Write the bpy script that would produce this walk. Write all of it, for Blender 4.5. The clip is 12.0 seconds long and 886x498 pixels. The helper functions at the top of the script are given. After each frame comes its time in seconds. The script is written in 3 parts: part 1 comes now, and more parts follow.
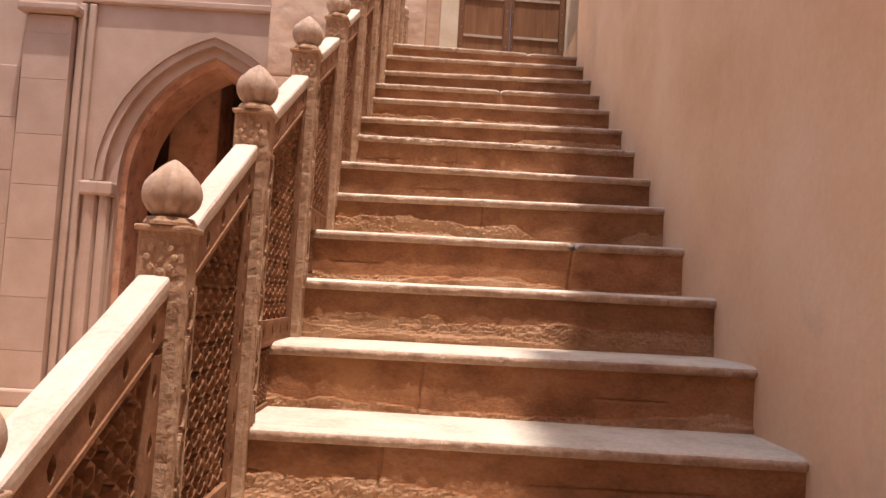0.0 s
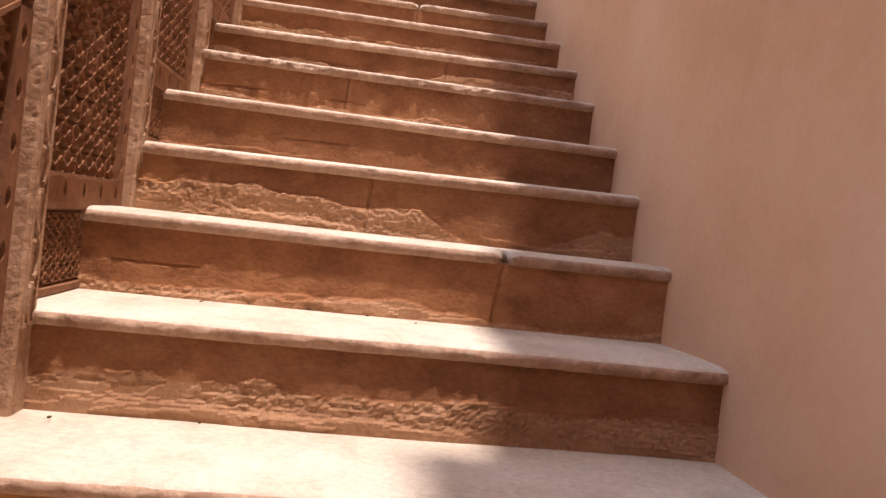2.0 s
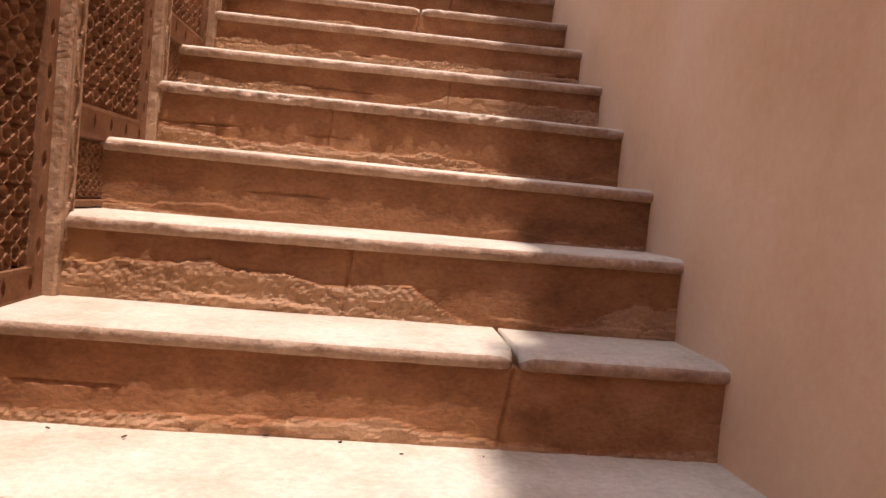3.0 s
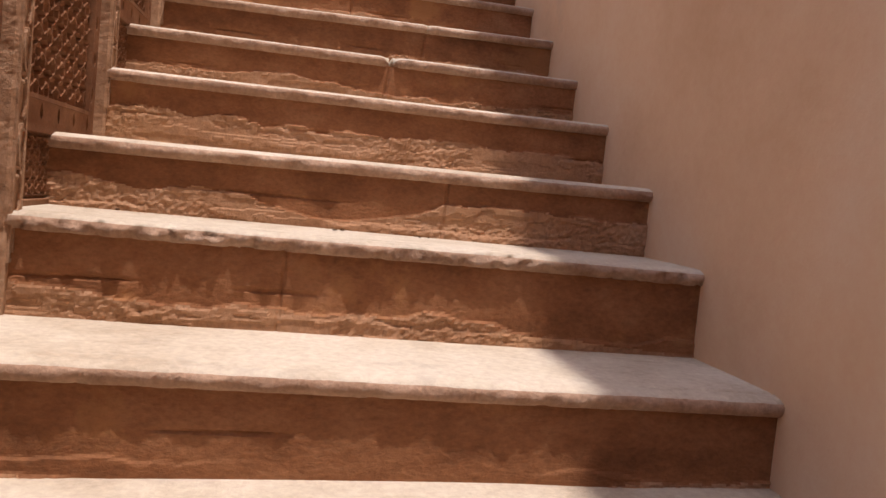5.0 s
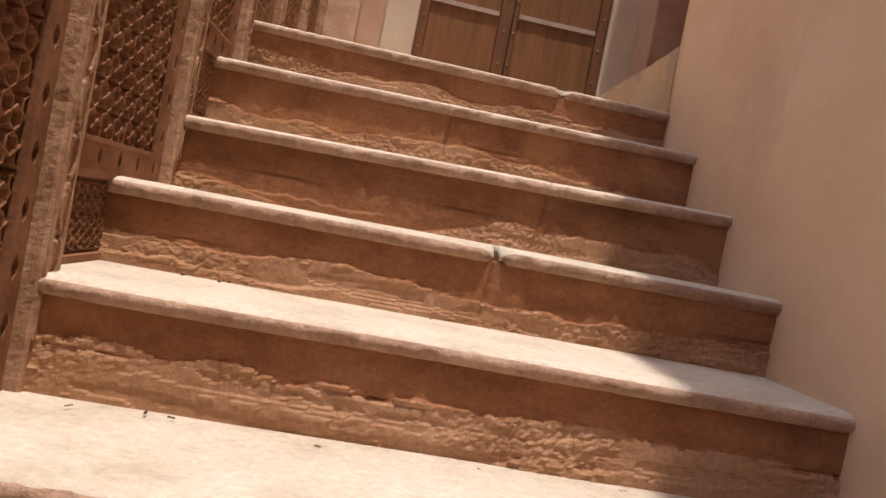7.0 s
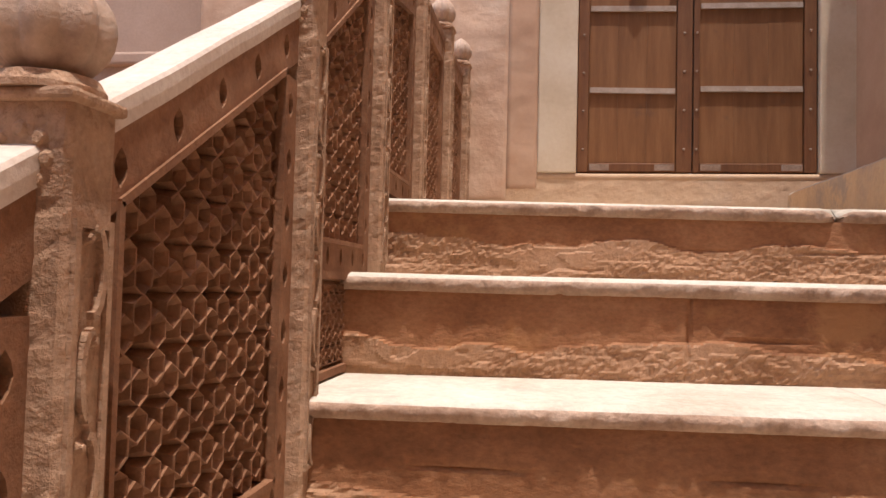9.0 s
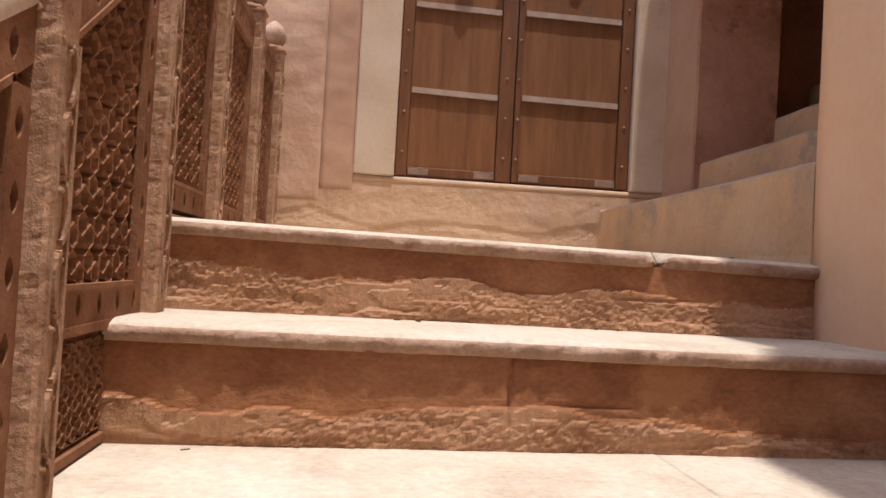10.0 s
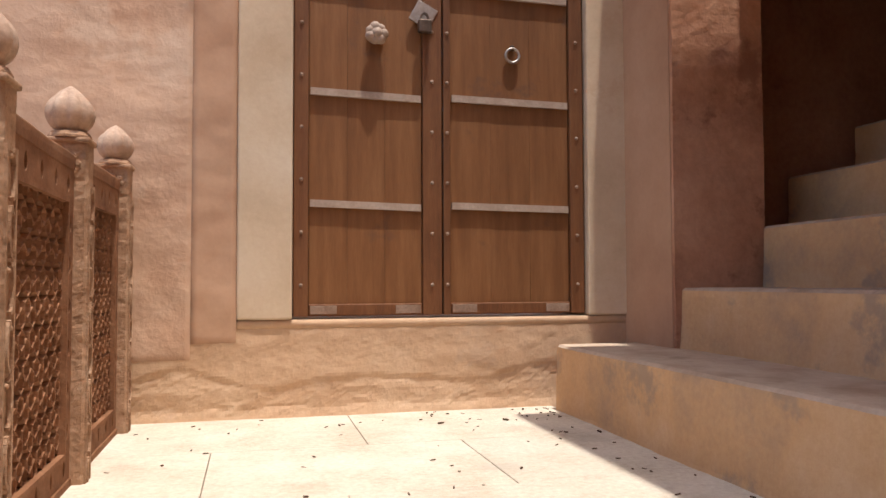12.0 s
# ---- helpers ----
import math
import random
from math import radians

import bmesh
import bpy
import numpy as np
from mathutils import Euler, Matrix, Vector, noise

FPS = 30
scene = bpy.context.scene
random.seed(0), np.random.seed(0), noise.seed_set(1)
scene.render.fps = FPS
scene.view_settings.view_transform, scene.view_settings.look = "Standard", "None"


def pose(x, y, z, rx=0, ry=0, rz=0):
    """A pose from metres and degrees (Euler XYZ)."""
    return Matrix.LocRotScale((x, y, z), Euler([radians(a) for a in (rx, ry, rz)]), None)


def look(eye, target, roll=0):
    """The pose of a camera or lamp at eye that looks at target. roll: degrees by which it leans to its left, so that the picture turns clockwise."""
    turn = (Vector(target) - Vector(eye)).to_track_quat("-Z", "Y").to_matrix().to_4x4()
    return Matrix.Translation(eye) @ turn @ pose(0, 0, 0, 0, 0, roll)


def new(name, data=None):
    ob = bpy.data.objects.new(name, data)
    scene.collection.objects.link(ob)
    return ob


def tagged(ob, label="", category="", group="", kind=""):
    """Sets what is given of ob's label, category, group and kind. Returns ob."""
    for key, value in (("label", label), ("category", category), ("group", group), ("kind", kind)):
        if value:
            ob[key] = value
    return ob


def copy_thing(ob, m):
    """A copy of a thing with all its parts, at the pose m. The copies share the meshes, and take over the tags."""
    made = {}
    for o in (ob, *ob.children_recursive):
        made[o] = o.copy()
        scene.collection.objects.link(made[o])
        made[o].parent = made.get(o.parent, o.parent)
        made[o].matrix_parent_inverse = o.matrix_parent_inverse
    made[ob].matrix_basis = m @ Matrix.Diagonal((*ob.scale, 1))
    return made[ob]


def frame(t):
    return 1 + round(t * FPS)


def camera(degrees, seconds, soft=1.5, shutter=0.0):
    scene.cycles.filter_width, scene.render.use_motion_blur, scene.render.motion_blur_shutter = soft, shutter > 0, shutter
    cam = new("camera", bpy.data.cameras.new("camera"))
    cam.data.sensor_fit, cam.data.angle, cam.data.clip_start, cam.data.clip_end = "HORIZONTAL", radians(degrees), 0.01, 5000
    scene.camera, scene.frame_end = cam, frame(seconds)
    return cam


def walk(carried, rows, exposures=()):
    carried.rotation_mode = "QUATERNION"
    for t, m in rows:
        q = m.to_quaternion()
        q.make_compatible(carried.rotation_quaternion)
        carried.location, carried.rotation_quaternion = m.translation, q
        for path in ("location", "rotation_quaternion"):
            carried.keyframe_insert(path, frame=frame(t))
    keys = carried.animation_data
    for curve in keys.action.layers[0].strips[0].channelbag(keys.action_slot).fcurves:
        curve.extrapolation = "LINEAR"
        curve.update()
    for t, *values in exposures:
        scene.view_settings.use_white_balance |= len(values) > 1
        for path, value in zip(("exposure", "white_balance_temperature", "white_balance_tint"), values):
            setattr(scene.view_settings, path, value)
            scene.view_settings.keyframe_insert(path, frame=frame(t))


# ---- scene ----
import collections
cam = camera(59.8, 12.0)
PATH = [
    (0, (0.503, -1.878, 0.35), (0.509, 0.118, 0.472), 3.4),
    (0.5, (0.472, -1.599, 0.431), (0.646, 0.389, 0.562), 6.5),
    (1, (0.509, -1.287, 0.534), (0.892, 0.676, 0.517), 8.1),
    (1.5, (0.592, -0.91, 0.55), (0.941, 1.057, 0.461), 8.0),
    (2, (0.646, -0.734, 0.642), (0.877, 1.252, 0.584), 6.8),
    (2.5, (0.732, -0.533, 0.626), (0.92, 1.451, 0.461), 7.5),
    (3, (0.737, -0.298, 0.88), (0.909, 1.691, 0.768), 5.5),
    (3.2, (0.724, -0.216, 0.928), (0.878, 1.778, 0.878), 4.9),
    (4.8, (0.609, 0.466, 1.264), (0.934, 2.429, 1.062), 4.7),
    (5, (0.58, 0.553, 1.295), (0.951, 2.513, 1.161), 5.7),
    (5.5, (0.557, 0.796, 1.408), (0.859, 2.772, 1.334), 7.3),
    (6, (0.59, 1.046, 1.477), (0.836, 3.027, 1.362), 8.8),
    (6.5, (0.552, 1.255, 1.666), (0.832, 3.234, 1.592), 8.9),
    (6.7, (0.594, 1.353, 1.709), (0.823, 3.339, 1.654), 10.0),
    (8.3, (0.399, 2.067, 1.977), (0.261, 4.063, 1.976), 5.9),
    (8.5, (0.388, 2.126, 2.013), (0.181, 4.115, 2.052), 4.3),
    (9, (0.436, 2.25, 2.142), (0.156, 4.228, 2.228), 1.4),
    (9.5, (0.471, 2.273, 2.161), (0.436, 4.271, 2.231), 4.9),
    (10, (0.436, 2.477, 2.282), (0.635, 4.467, 2.329), 3.2),
    (10.5, (0.474, 2.622, 2.422), (0.86, 4.579, 2.564), 2.9),
    (11, (0.49, 2.846, 2.57), (0.933, 4.794, 2.678), 2.6),
    (11.5, (0.47, 3.053, 2.682), (0.929, 4.999, 2.714), 1.8),
    (12, (0.411, 3.285, 2.823), (0.889, 5.225, 2.908), -0.2),
]
walk(cam, [(t, look(eye, target, roll)) for t, eye, target, roll in PATH],
     [(0.0, 0.78, 6300, 14), (1.0, 0.76, 6350, 14), (2.0, 0.67, 6400, 19), (2.5, 0.62, 6350, 18), (3.2, 0.54, 6350, 17), (4.8, 0.19, 6350, 17), (6.7, 0.23, 6400, 13), (8.5, 0.50, 6050, 12),
      (9.5, 0.59, 5950, 10), (10.0, 0.41, 6050, 12), (10.5, 0.56, 6000, 8), (11.0, 0.43, 6100, 12), (11.5, 0.44, 6100, 7), (12.0, 0.57, 6100, 8)])

# ---- light: high sun from behind and over the right-hand wall, clear sky ----
SUN_X, SUN_Y = 0.07, -0.17          # sideways travel per metre of height
sun_to = Vector((SUN_X, SUN_Y, 1.0)).normalized()
world = bpy.data.worlds.new("sky")
scene.world = world
world.use_nodes = True
wn = world.node_tree
sky = wn.nodes.new("ShaderNodeTexSky")
sky.sky_type = "NISHITA"
sky.sun_disc = False
sky.sun_elevation = math.asin(sun_to.z)
sky.sun_rotation = math.atan2(sun_to.x, sun_to.y)
sky.dust_density = 3.0
wn.links.new(sky.outputs[0], wn.nodes["Background"].inputs[0])
wn.nodes["Background"].inputs[1].default_value = 0.15
sun = new("sun", bpy.data.lights.new("sun", "SUN"))
sun.data.energy = 3.5
sun.data.angle = radians(0.8)
sun.data.color = (1.0, 0.925, 0.84)
sun.matrix_world = look(sun_to * 30, (0, 0, 0))


# ---- materials ----
def mat(name, base, dark, light, scale=3.0, fine=60.0, rough=0.85, bump=0.25, fine_bump=0.4, mix=0.6, piece=0.0, stretch=(1, 1, 1), spec=0.25, stain=None):
    """A weathered mineral or wood surface: broad stains, fine grain and relief."""
    m = bpy.data.materials.new(name)
    m.use_nodes = True
    nt = m.node_tree
    n, l = nt.nodes, nt.links
    bsdf = n["Principled BSDF"]
    mp = n.new("ShaderNodeMapping")
    mp.inputs["Scale"].default_value = stretch
    geo = n.new("ShaderNodeNewGeometry")
    l.new(geo.outputs["Position"], mp.inputs["Vector"])
    big = n.new("ShaderNodeTexNoise")
    big.inputs["Scale"].default_value, big.inputs["Detail"].default_value = scale, 8
    big.inputs["Roughness"].default_value = 0.62
    small = n.new("ShaderNodeTexNoise")
    small.inputs["Scale"].default_value, small.inputs["Detail"].default_value = fine, 5
    small.inputs["Roughness"].default_value = 0.7
    for t in (big, small):
        l.new(mp.outputs[0], t.inputs["Vector"])
    ramp = n.new("ShaderNodeValToRGB")
    e = ramp.color_ramp.elements
    e[0].position, e[0].color = 0.30, (*dark, 1)
    e[1].position, e[1].color = 0.72, (*light, 1)
    mid = e.new(0.5)
    mid.color = (*base, 1)
    l.new(big.outputs["Fac"], ramp.inputs[0])
    grain = n.new("ShaderNodeMix")
    grain.data_type, grain.blend_type = "RGBA", "OVERLAY"
    grain.inputs[0].default_value = mix
    l.new(ramp.outputs[0], grain.inputs[6])
    l.new(small.outputs["Fac"], grain.inputs[7])
    colour = grain.outputs[2]
    if stain:
        tint, amount, size, level = stain
        patch = n.new("ShaderNodeTexNoise")
        patch.inputs["Scale"].default_value, patch.inputs["Detail"].default_value = size, 7
        patch.inputs["Roughness"].default_value = 0.68
        l.new(geo.outputs["Position"], patch.inputs["Vector"])
        edge = n.new("ShaderNodeMapRange")
        edge.interpolation_type = "SMOOTHSTEP"
        edge.inputs[1].default_value, edge.inputs[2].default_value, edge.inputs[4].default_value = level, level + 0.09, amount
        l.new(patch.outputs["Fac"], edge.inputs[0])
        over = n.new("ShaderNodeMix")
        over.data_type = "RGBA"
        over.inputs[7].default_value = (*tint, 1)
        l.new(edge.outputs[0], over.inputs[0])
        l.new(colour, over.inputs[6])
        colour = over.outputs[2]
    if piece:
        info = n.new("ShaderNodeObjectInfo")
        hsv = n.new("ShaderNodeHueSaturation")
        span = n.new("ShaderNodeMapRange")
        span.inputs[3].default_value, span.inputs[4].default_value = 1 - piece, 1 + piece
        l.new(info.outputs["Random"], span.inputs[0])
        l.new(span.outputs[0], hsv.inputs["Value"])
        l.new(colour, hsv.inputs["Color"])
        colour = hsv.outputs[0]
    l.new(colour, bsdf.inputs["Base Color"])
    bsdf.inputs["Roughness"].default_value = rough
    bsdf.inputs["Specular IOR Level"].default_value = spec
    b1 = n.new("ShaderNodeBump")
    b1.inputs["Strength"].default_value, b1.inputs["Distance"].default_value = bump, 0.03
    l.new(big.outputs["Fac"], b1.inputs["Height"])
    b2 = n.new("ShaderNodeBump")
    b2.inputs["Strength"].default_value, b2.inputs["Distance"].default_value = fine_bump, 0.004
    l.new(small.outputs["Fac"], b2.inputs["Height"])
    l.new(b1.outputs[0], b2.inputs["Normal"])
    l.new(b2.outputs[0], bsdf.inputs["Normal"])
    return m


M_STEP = mat("step_sandstone", (0.285, 0.122, 0.053), (0.17, 0.068, 0.028), (0.38, 0.182, 0.088), 4.5, 70, 0.88, 0.35, 0.7, 0.5, 0.16, (1, 1, 1.6), stain=((0.42, 0.20, 0.08), 0.6, 2.2, 0.54))
M_BARE = mat("bare_flaked_stone", (0.39, 0.213, 0.116), (0.275, 0.136, 0.067), (0.47, 0.28, 0.17), 6.0, 80, 0.9, 0.4, 0.8, 0.5, 0.05, stain=((0.41, 0.215, 0.10), 0.5, 3.0, 0.55))
M_TREAD = mat("tread_sandstone", (0.56, 0.475, 0.37), (0.455, 0.365, 0.27), (0.62, 0.535, 0.435), 5.0, 60, 0.85, 0.35, 0.9, 0.4, 0.05, stain=((0.43, 0.36, 0.29), 0.55, 4.0, 0.58))
# worn nosing stone, browned for the shade on the roll's steep front
M_NOSE = mat("worn_shaded_nosing_stone", (0.43, 0.275, 0.185), (0.30, 0.175, 0.11), (0.53, 0.375, 0.27), 9.0, 90, 0.88, 0.5, 1.1, 0.5, 0.06, stain=((0.29, 0.165, 0.10), 0.6, 7.0, 0.57))
M_PLASTER = mat("ochre_plaster", (0.80, 0.51, 0.30), (0.71, 0.425, 0.235), (0.84, 0.58, 0.37), 1.4, 45, 0.9, 0.30, 0.22, 0.12, stain=((0.60, 0.40, 0.27), 0.5, 0.9, 0.57))
M_ROUGH = mat("rough_plaster", (0.58, 0.375, 0.25), (0.50, 0.295, 0.185), (0.65, 0.455, 0.325), 3.2, 38, 0.9, 0.6, 0.12, 0.1, stain=((0.66, 0.50, 0.37), 0.5, 2.0, 0.56))
M_FOOT = mat("flaking_foot_plaster", (0.57, 0.37, 0.225), (0.50, 0.315, 0.185), (0.63, 0.435, 0.28), 3.5, 45, 0.9, 0.4, 0.35, 0.15, stain=((0.47, 0.33, 0.23), 0.4, 3.0, 0.57))
M_BAND = mat("pink_band_paint", (0.50, 0.30, 0.185), (0.43, 0.245, 0.15), (0.55, 0.345, 0.225), 2.5, 50, 0.88, 0.1, 0.12, 0.1)
M_CREAM = mat("cream_frame_plaster", (0.62, 0.47, 0.32), (0.53, 0.385, 0.25), (0.68, 0.54, 0.39), 3.0, 50, 0.85, 0.15, 0.12, 0.12, stain=((0.52, 0.33, 0.21), 0.45, 2.6, 0.58))
# weathered plaster of the pier; also the shade tone inside the arch
M_RED = mat("red_weathered_and_shaded_plaster", (0.50, 0.255, 0.15), (0.34, 0.155, 0.092), (0.58, 0.325, 0.205), 4.0, 45, 0.9, 0.6, 0.35, 0.25, stain=((0.24, 0.10, 0.06), 0.7, 3.2, 0.55))
# interior plaster, darkened in colour for the shade of the roofed passage and hall
M_INTERIOR_SHADE = mat("shaded_interior_plaster", (0.29, 0.155, 0.10), (0.21, 0.105, 0.068), (0.35, 0.20, 0.135), 2.5, 40, 0.9, 0.3, 0.3, 0.3)
M_RAIL = mat("carved_red_sandstone", (0.235, 0.106, 0.050), (0.155, 0.064, 0.029), (0.32, 0.16, 0.085), 7.0, 120, 0.85, 0.3, 0.7, 0.45, 0.05)
M_POST = mat("post_sandstone", (0.40, 0.235, 0.138), (0.29, 0.155, 0.085), (0.50, 0.325, 0.21), 11.0, 80, 0.85, 0.6, 1.2, 0.5, 0.05, stain=((0.24, 0.118, 0.06), 0.6, 34.0, 0.57))
M_COPE = mat("coping_sandstone", (0.58, 0.45, 0.355), (0.49, 0.355, 0.265), (0.65, 0.53, 0.43), 5.0, 80, 0.8, 0.1, 0.3, 0.3)
M_FINIAL = mat("weathered_finial_stone", (0.43, 0.29, 0.205), (0.33, 0.205, 0.135), (0.52, 0.375, 0.28), 9.0, 80, 0.85, 0.2, 0.5, 0.4, 0.06, stain=((0.30, 0.185, 0.125), 0.5, 14.0, 0.56))
M_WOOD = mat("brown_door_wood", (0.21, 0.086, 0.028), (0.17, 0.067, 0.021), (0.25, 0.110, 0.040), 6.0, 60, 0.65, 0.1, 0.2, 0.18, 0.05, (5, 5, 0.5), 0.3, stain=((0.13, 0.062, 0.033), 0.65, 3.5, 0.57))
M_STILE = mat("dark_door_wood", (0.165, 0.064, 0.023), (0.12, 0.045, 0.016), (0.20, 0.085, 0.032), 6.0, 60, 0.6, 0.1, 0.3, 0.4, 0.05, (5, 5, 0.5), 0.3)
M_WORN = mat("worn_pale_wood", (0.30, 0.20, 0.14), (0.22, 0.13, 0.085), (0.38, 0.27, 0.20), 9.0, 90, 0.8, 0.2, 0.4, 0.5)
M_WHITE = mat("whitewashed_strip", (0.41, 0.30, 0.225), (0.34, 0.24, 0.175), (0.47, 0.36, 0.28), 14.0, 90, 0.8, 0.1, 0.3, 0.4)
M_PALE = mat("pale_facade_stone", (0.41, 0.275, 0.20), (0.36, 0.235, 0.165), (0.46, 0.32, 0.24), 1.6, 60, 0.85, 0.1, 0.25, 0.2, 0.07)
M_GROUND = mat("dusty_paving", (0.50, 0.35, 0.24), (0.42, 0.28, 0.18), (0.56, 0.41, 0.29), 0.8, 40, 0.9, 0.1, 0.3, 0.3)
M_SIDE = mat("side_step_plaster", (0.62, 0.385, 0.20), (0.44, 0.30, 0.19), (0.67, 0.455, 0.27), 3.2, 60, 0.9, 0.45, 0.35, 0.2, 0.04, stain=((0.33, 0.255, 0.19), 0.7, 2.2, 0.54))
M_GREY = mat("worn_grey_tread", (0.47, 0.345, 0.245), (0.35, 0.24, 0.16), (0.55, 0.42, 0.31), 5.0, 60, 0.9, 0.25, 0.25, 0.2, stain=((0.27, 0.18, 0.12), 0.6, 4.0, 0.57))
M_DEBRIS = mat("dry_litter", (0.10, 0.055, 0.03), (0.05, 0.028, 0.016), (0.16, 0.09, 0.05), 40.0, 120, 0.9, 0.1, 0.1, 0.3, 0.3)
M_IRON = mat("old_iron", (0.11, 0.075, 0.055), (0.06, 0.04, 0.03), (0.17, 0.12, 0.09), 30.0, 140, 0.5, 0.2, 0.4, 0.4)
M_IRON.node_tree.nodes["Principled BSDF"].inputs["Metallic"].default_value = 0.7
M_STEEL = mat("dull_steel", (0.42, 0.36, 0.31), (0.32, 0.27, 0.23), (0.5, 0.44, 0.38), 30.0, 140, 0.4, 0.1, 0.2, 0.3)
M_STEEL.node_tree.nodes["Principled BSDF"].inputs["Metallic"].default_value = 0.8


# ---- building helpers ----
def mesh_of(bm, material, smooth=False):
    me = bpy.data.meshes.new("mesh")
    bmesh.ops.recalc_face_normals(bm, faces=bm.faces[:])
    bm.to_mesh(me)
    bm.free()
    if smooth:
        me.polygons.foreach_set("use_smooth", [True] * len(me.polygons))
    me.materials.append(material)
    return me


def part(name, bm, material, parent=None, label="", smooth=False):
    ob = new(name, mesh_of(bm, material, smooth))
    ob.parent = parent
    if label:
        tagged(ob, label)
    return ob


def share(name, me, parent, m=None):
    ob = new(name, me)
    ob.parent = parent
    if m is not None:
        ob.matrix_basis = m
    return ob


def thing(name, label, category, kind="", group="", at=(0, 0, 0)):
    ob = new(name)
    ob.location = at
    return tagged(ob, label, category, group, kind)


def box(x0, x1, y0, y1, z0, z1, bevel=0.0, bm=None, segs=2):
    own = bm or bmesh.new()
    r = bmesh.ops.create_cube(own, size=1, matrix=Matrix.Translation(((x0 + x1) / 2, (y0 + y1) / 2, (z0 + z1) / 2)) @ Matrix.Diagonal((x1 - x0, y1 - y0, z1 - z0, 1)))
    if bevel:
        edges = list({e for v in r["verts"] for e in v.link_edges})
        bmesh.ops.bevel(own, geom=edges, offset=bevel, segments=segs, profile=0.5, affect="EDGES")
    return own


def prism(points, axis, a, b, bm=None):
    """A polygon of 2D points pushed along an axis from a to b."""
    own = bm or bmesh.new()

    def at(p, d):
        return {"x": (d, p[0], p[1]), "y": (p[0], d, p[1]), "z": (p[0], p[1], d)}[axis]

    lo, hi = [own.verts.new(at(p, a)) for p in points], [own.verts.new(at(p, b)) for p in points]
    k = len(points)
    own.faces.new(lo)
    own.faces.new(hi[::-1])
    for i in range(k):
        own.faces.new((lo[i], hi[i], hi[(i + 1) % k], lo[(i + 1) % k]))
    return own


def lathe(profile, sides=24, lobes=0, depth=0.0, bm=None, centre=(0, 0)):
    """A turned body of (radius, z) rows, with melon lobes where asked."""
    own = bm or bmesh.new()
    rings = []
    for r, z, *f in profile:
        amount = f[0] if f else 0.0
        ring = []
        for i in range(sides):
            a = 2 * math.pi * i / sides
            k = r * (1 - amount * depth * (1 - abs(math.sin(lobes * a / 2)))) if lobes else r
            ring.append(own.verts.new((centre[0] + k * math.cos(a), centre[1] + k * math.sin(a), z)))
        rings.append(ring)
    for a, b in zip(rings, rings[1:]):
        for i in range(sides):
            own.faces.new((a[i], a[(i + 1) % sides], b[(i + 1) % sides], b[i]))
    own.faces.new(rings[0][::-1])
    own.faces.new(rings[-1])
    return own


def rough_n(x, y, z):
    return noise.fractal(Vector((x, y, z)), 0.8, 2.1, 5)


# ---- plan ----
WALL_X = 1.499                 # face of the right-hand wall
DOOR_Y = 6.06                  # face of the door wall
LAND_Z = 2.35
GROUND_Z = -1.16
NOSE = {1: (0.175, -0.020), 2: (0.523, 0.182), 3: (0.879, 0.394), 4: (1.215, 0.597), 5: (1.516, 0.795), 6: (1.829, 0.980),
        7: (2.173, 1.187), 8: (2.495, 1.365), 9: (2.856, 1.570), 10: (3.193, 1.754), 11: (3.536, 1.949), 12: (3.871, 2.159), 13: (4.200, 2.350)}
TILT = {2: 0.012, 3: 0.014, 4: 0.010, 5: 0.018, 8: 0.014, 9: 0.008, 10: 0.008, 11: 0.018, 13: -0.020}   # rise of a nosing towards the wall


def lean(k, x):
    return TILT.get(k, 0.0) * (x - 0.745) / 1.49


for k in range(0, -5, -1):
    NOSE[k] = (NOSE[1][0] + 0.336 * (k - 1), NOSE[1][1] + 0.195 * (k - 1))

# ---- ground, courtyard ----
part("ground", box(-400, 400, -400, 400, GROUND_Z - 0.3, GROUND_Z), M_GROUND)
tagged(bpy.data.objects["ground"], "pale dusty courtyard ground below the stairs", "ground", kind="structure")


def wall(name, bm, material, label):
    ob = part(name, bm, material)
    return tagged(ob, label, "wall", kind="structure")


# both walls are added out of view; the west one limits low sky light
wall("wall_west", box(-9.4, -9.0, -9, 6.6, GROUND_Z, 4.0), M_PALE, "unseen plain sandstone wall added to limit sky light in the courtyard")
# made tall and close so less sky reaches the risers
wall("wall_south", box(-9.4, 1.99, -6.4, -6.0, GROUND_Z, 8.5), M_PALE, "unseen plain sandstone wall added to limit sky light in the courtyard")

# ---- right-hand wall, with a soft undulating plaster face ----
def plaster_sheet(y0, y1, z0, z1, x, thick, amp, step=0.05):
    bm = bmesh.new()
    ny, nz = max(2, int((y1 - y0) / step)), max(2, int((z1 - z0) / step))
    grid = []
    for i in range(ny + 1):
        row = []
        for j in range(nz + 1):
            y, z = y0 + (y1 - y0) * i / ny, z0 + (z1 - z0) * j / nz
            d = 0.006 - 0.024 * math.exp(-((y - 1.37) / 0.34) ** 2) + amp * noise.noise(Vector((y * 1.1, z * 1.1, 3.1))) + amp * 0.4 * noise.noise(Vector((y * 4, z * 4, 7.7)))
            row.append(bm.verts.new((x + d, y, z)))
        grid.append(row)
    for i in range(ny):
        for j in range(nz):
            bm.faces.new((grid[i][j], grid[i][j + 1], grid[i + 1][j + 1], grid[i + 1][j]))
    back = [bm.verts.new((x + thick, y, z)) for y, z in ((y0, z0), (y0, z1), (y1, z1), (y1, z0))]
    bm.faces.new(back)
    bm.faces.new([grid[i][nz] for i in range(ny + 1)] + [back[2], back[1]])
    bm.faces.new([grid[ny - i][0] for i in range(ny + 1)] + [back[0], back[3]])
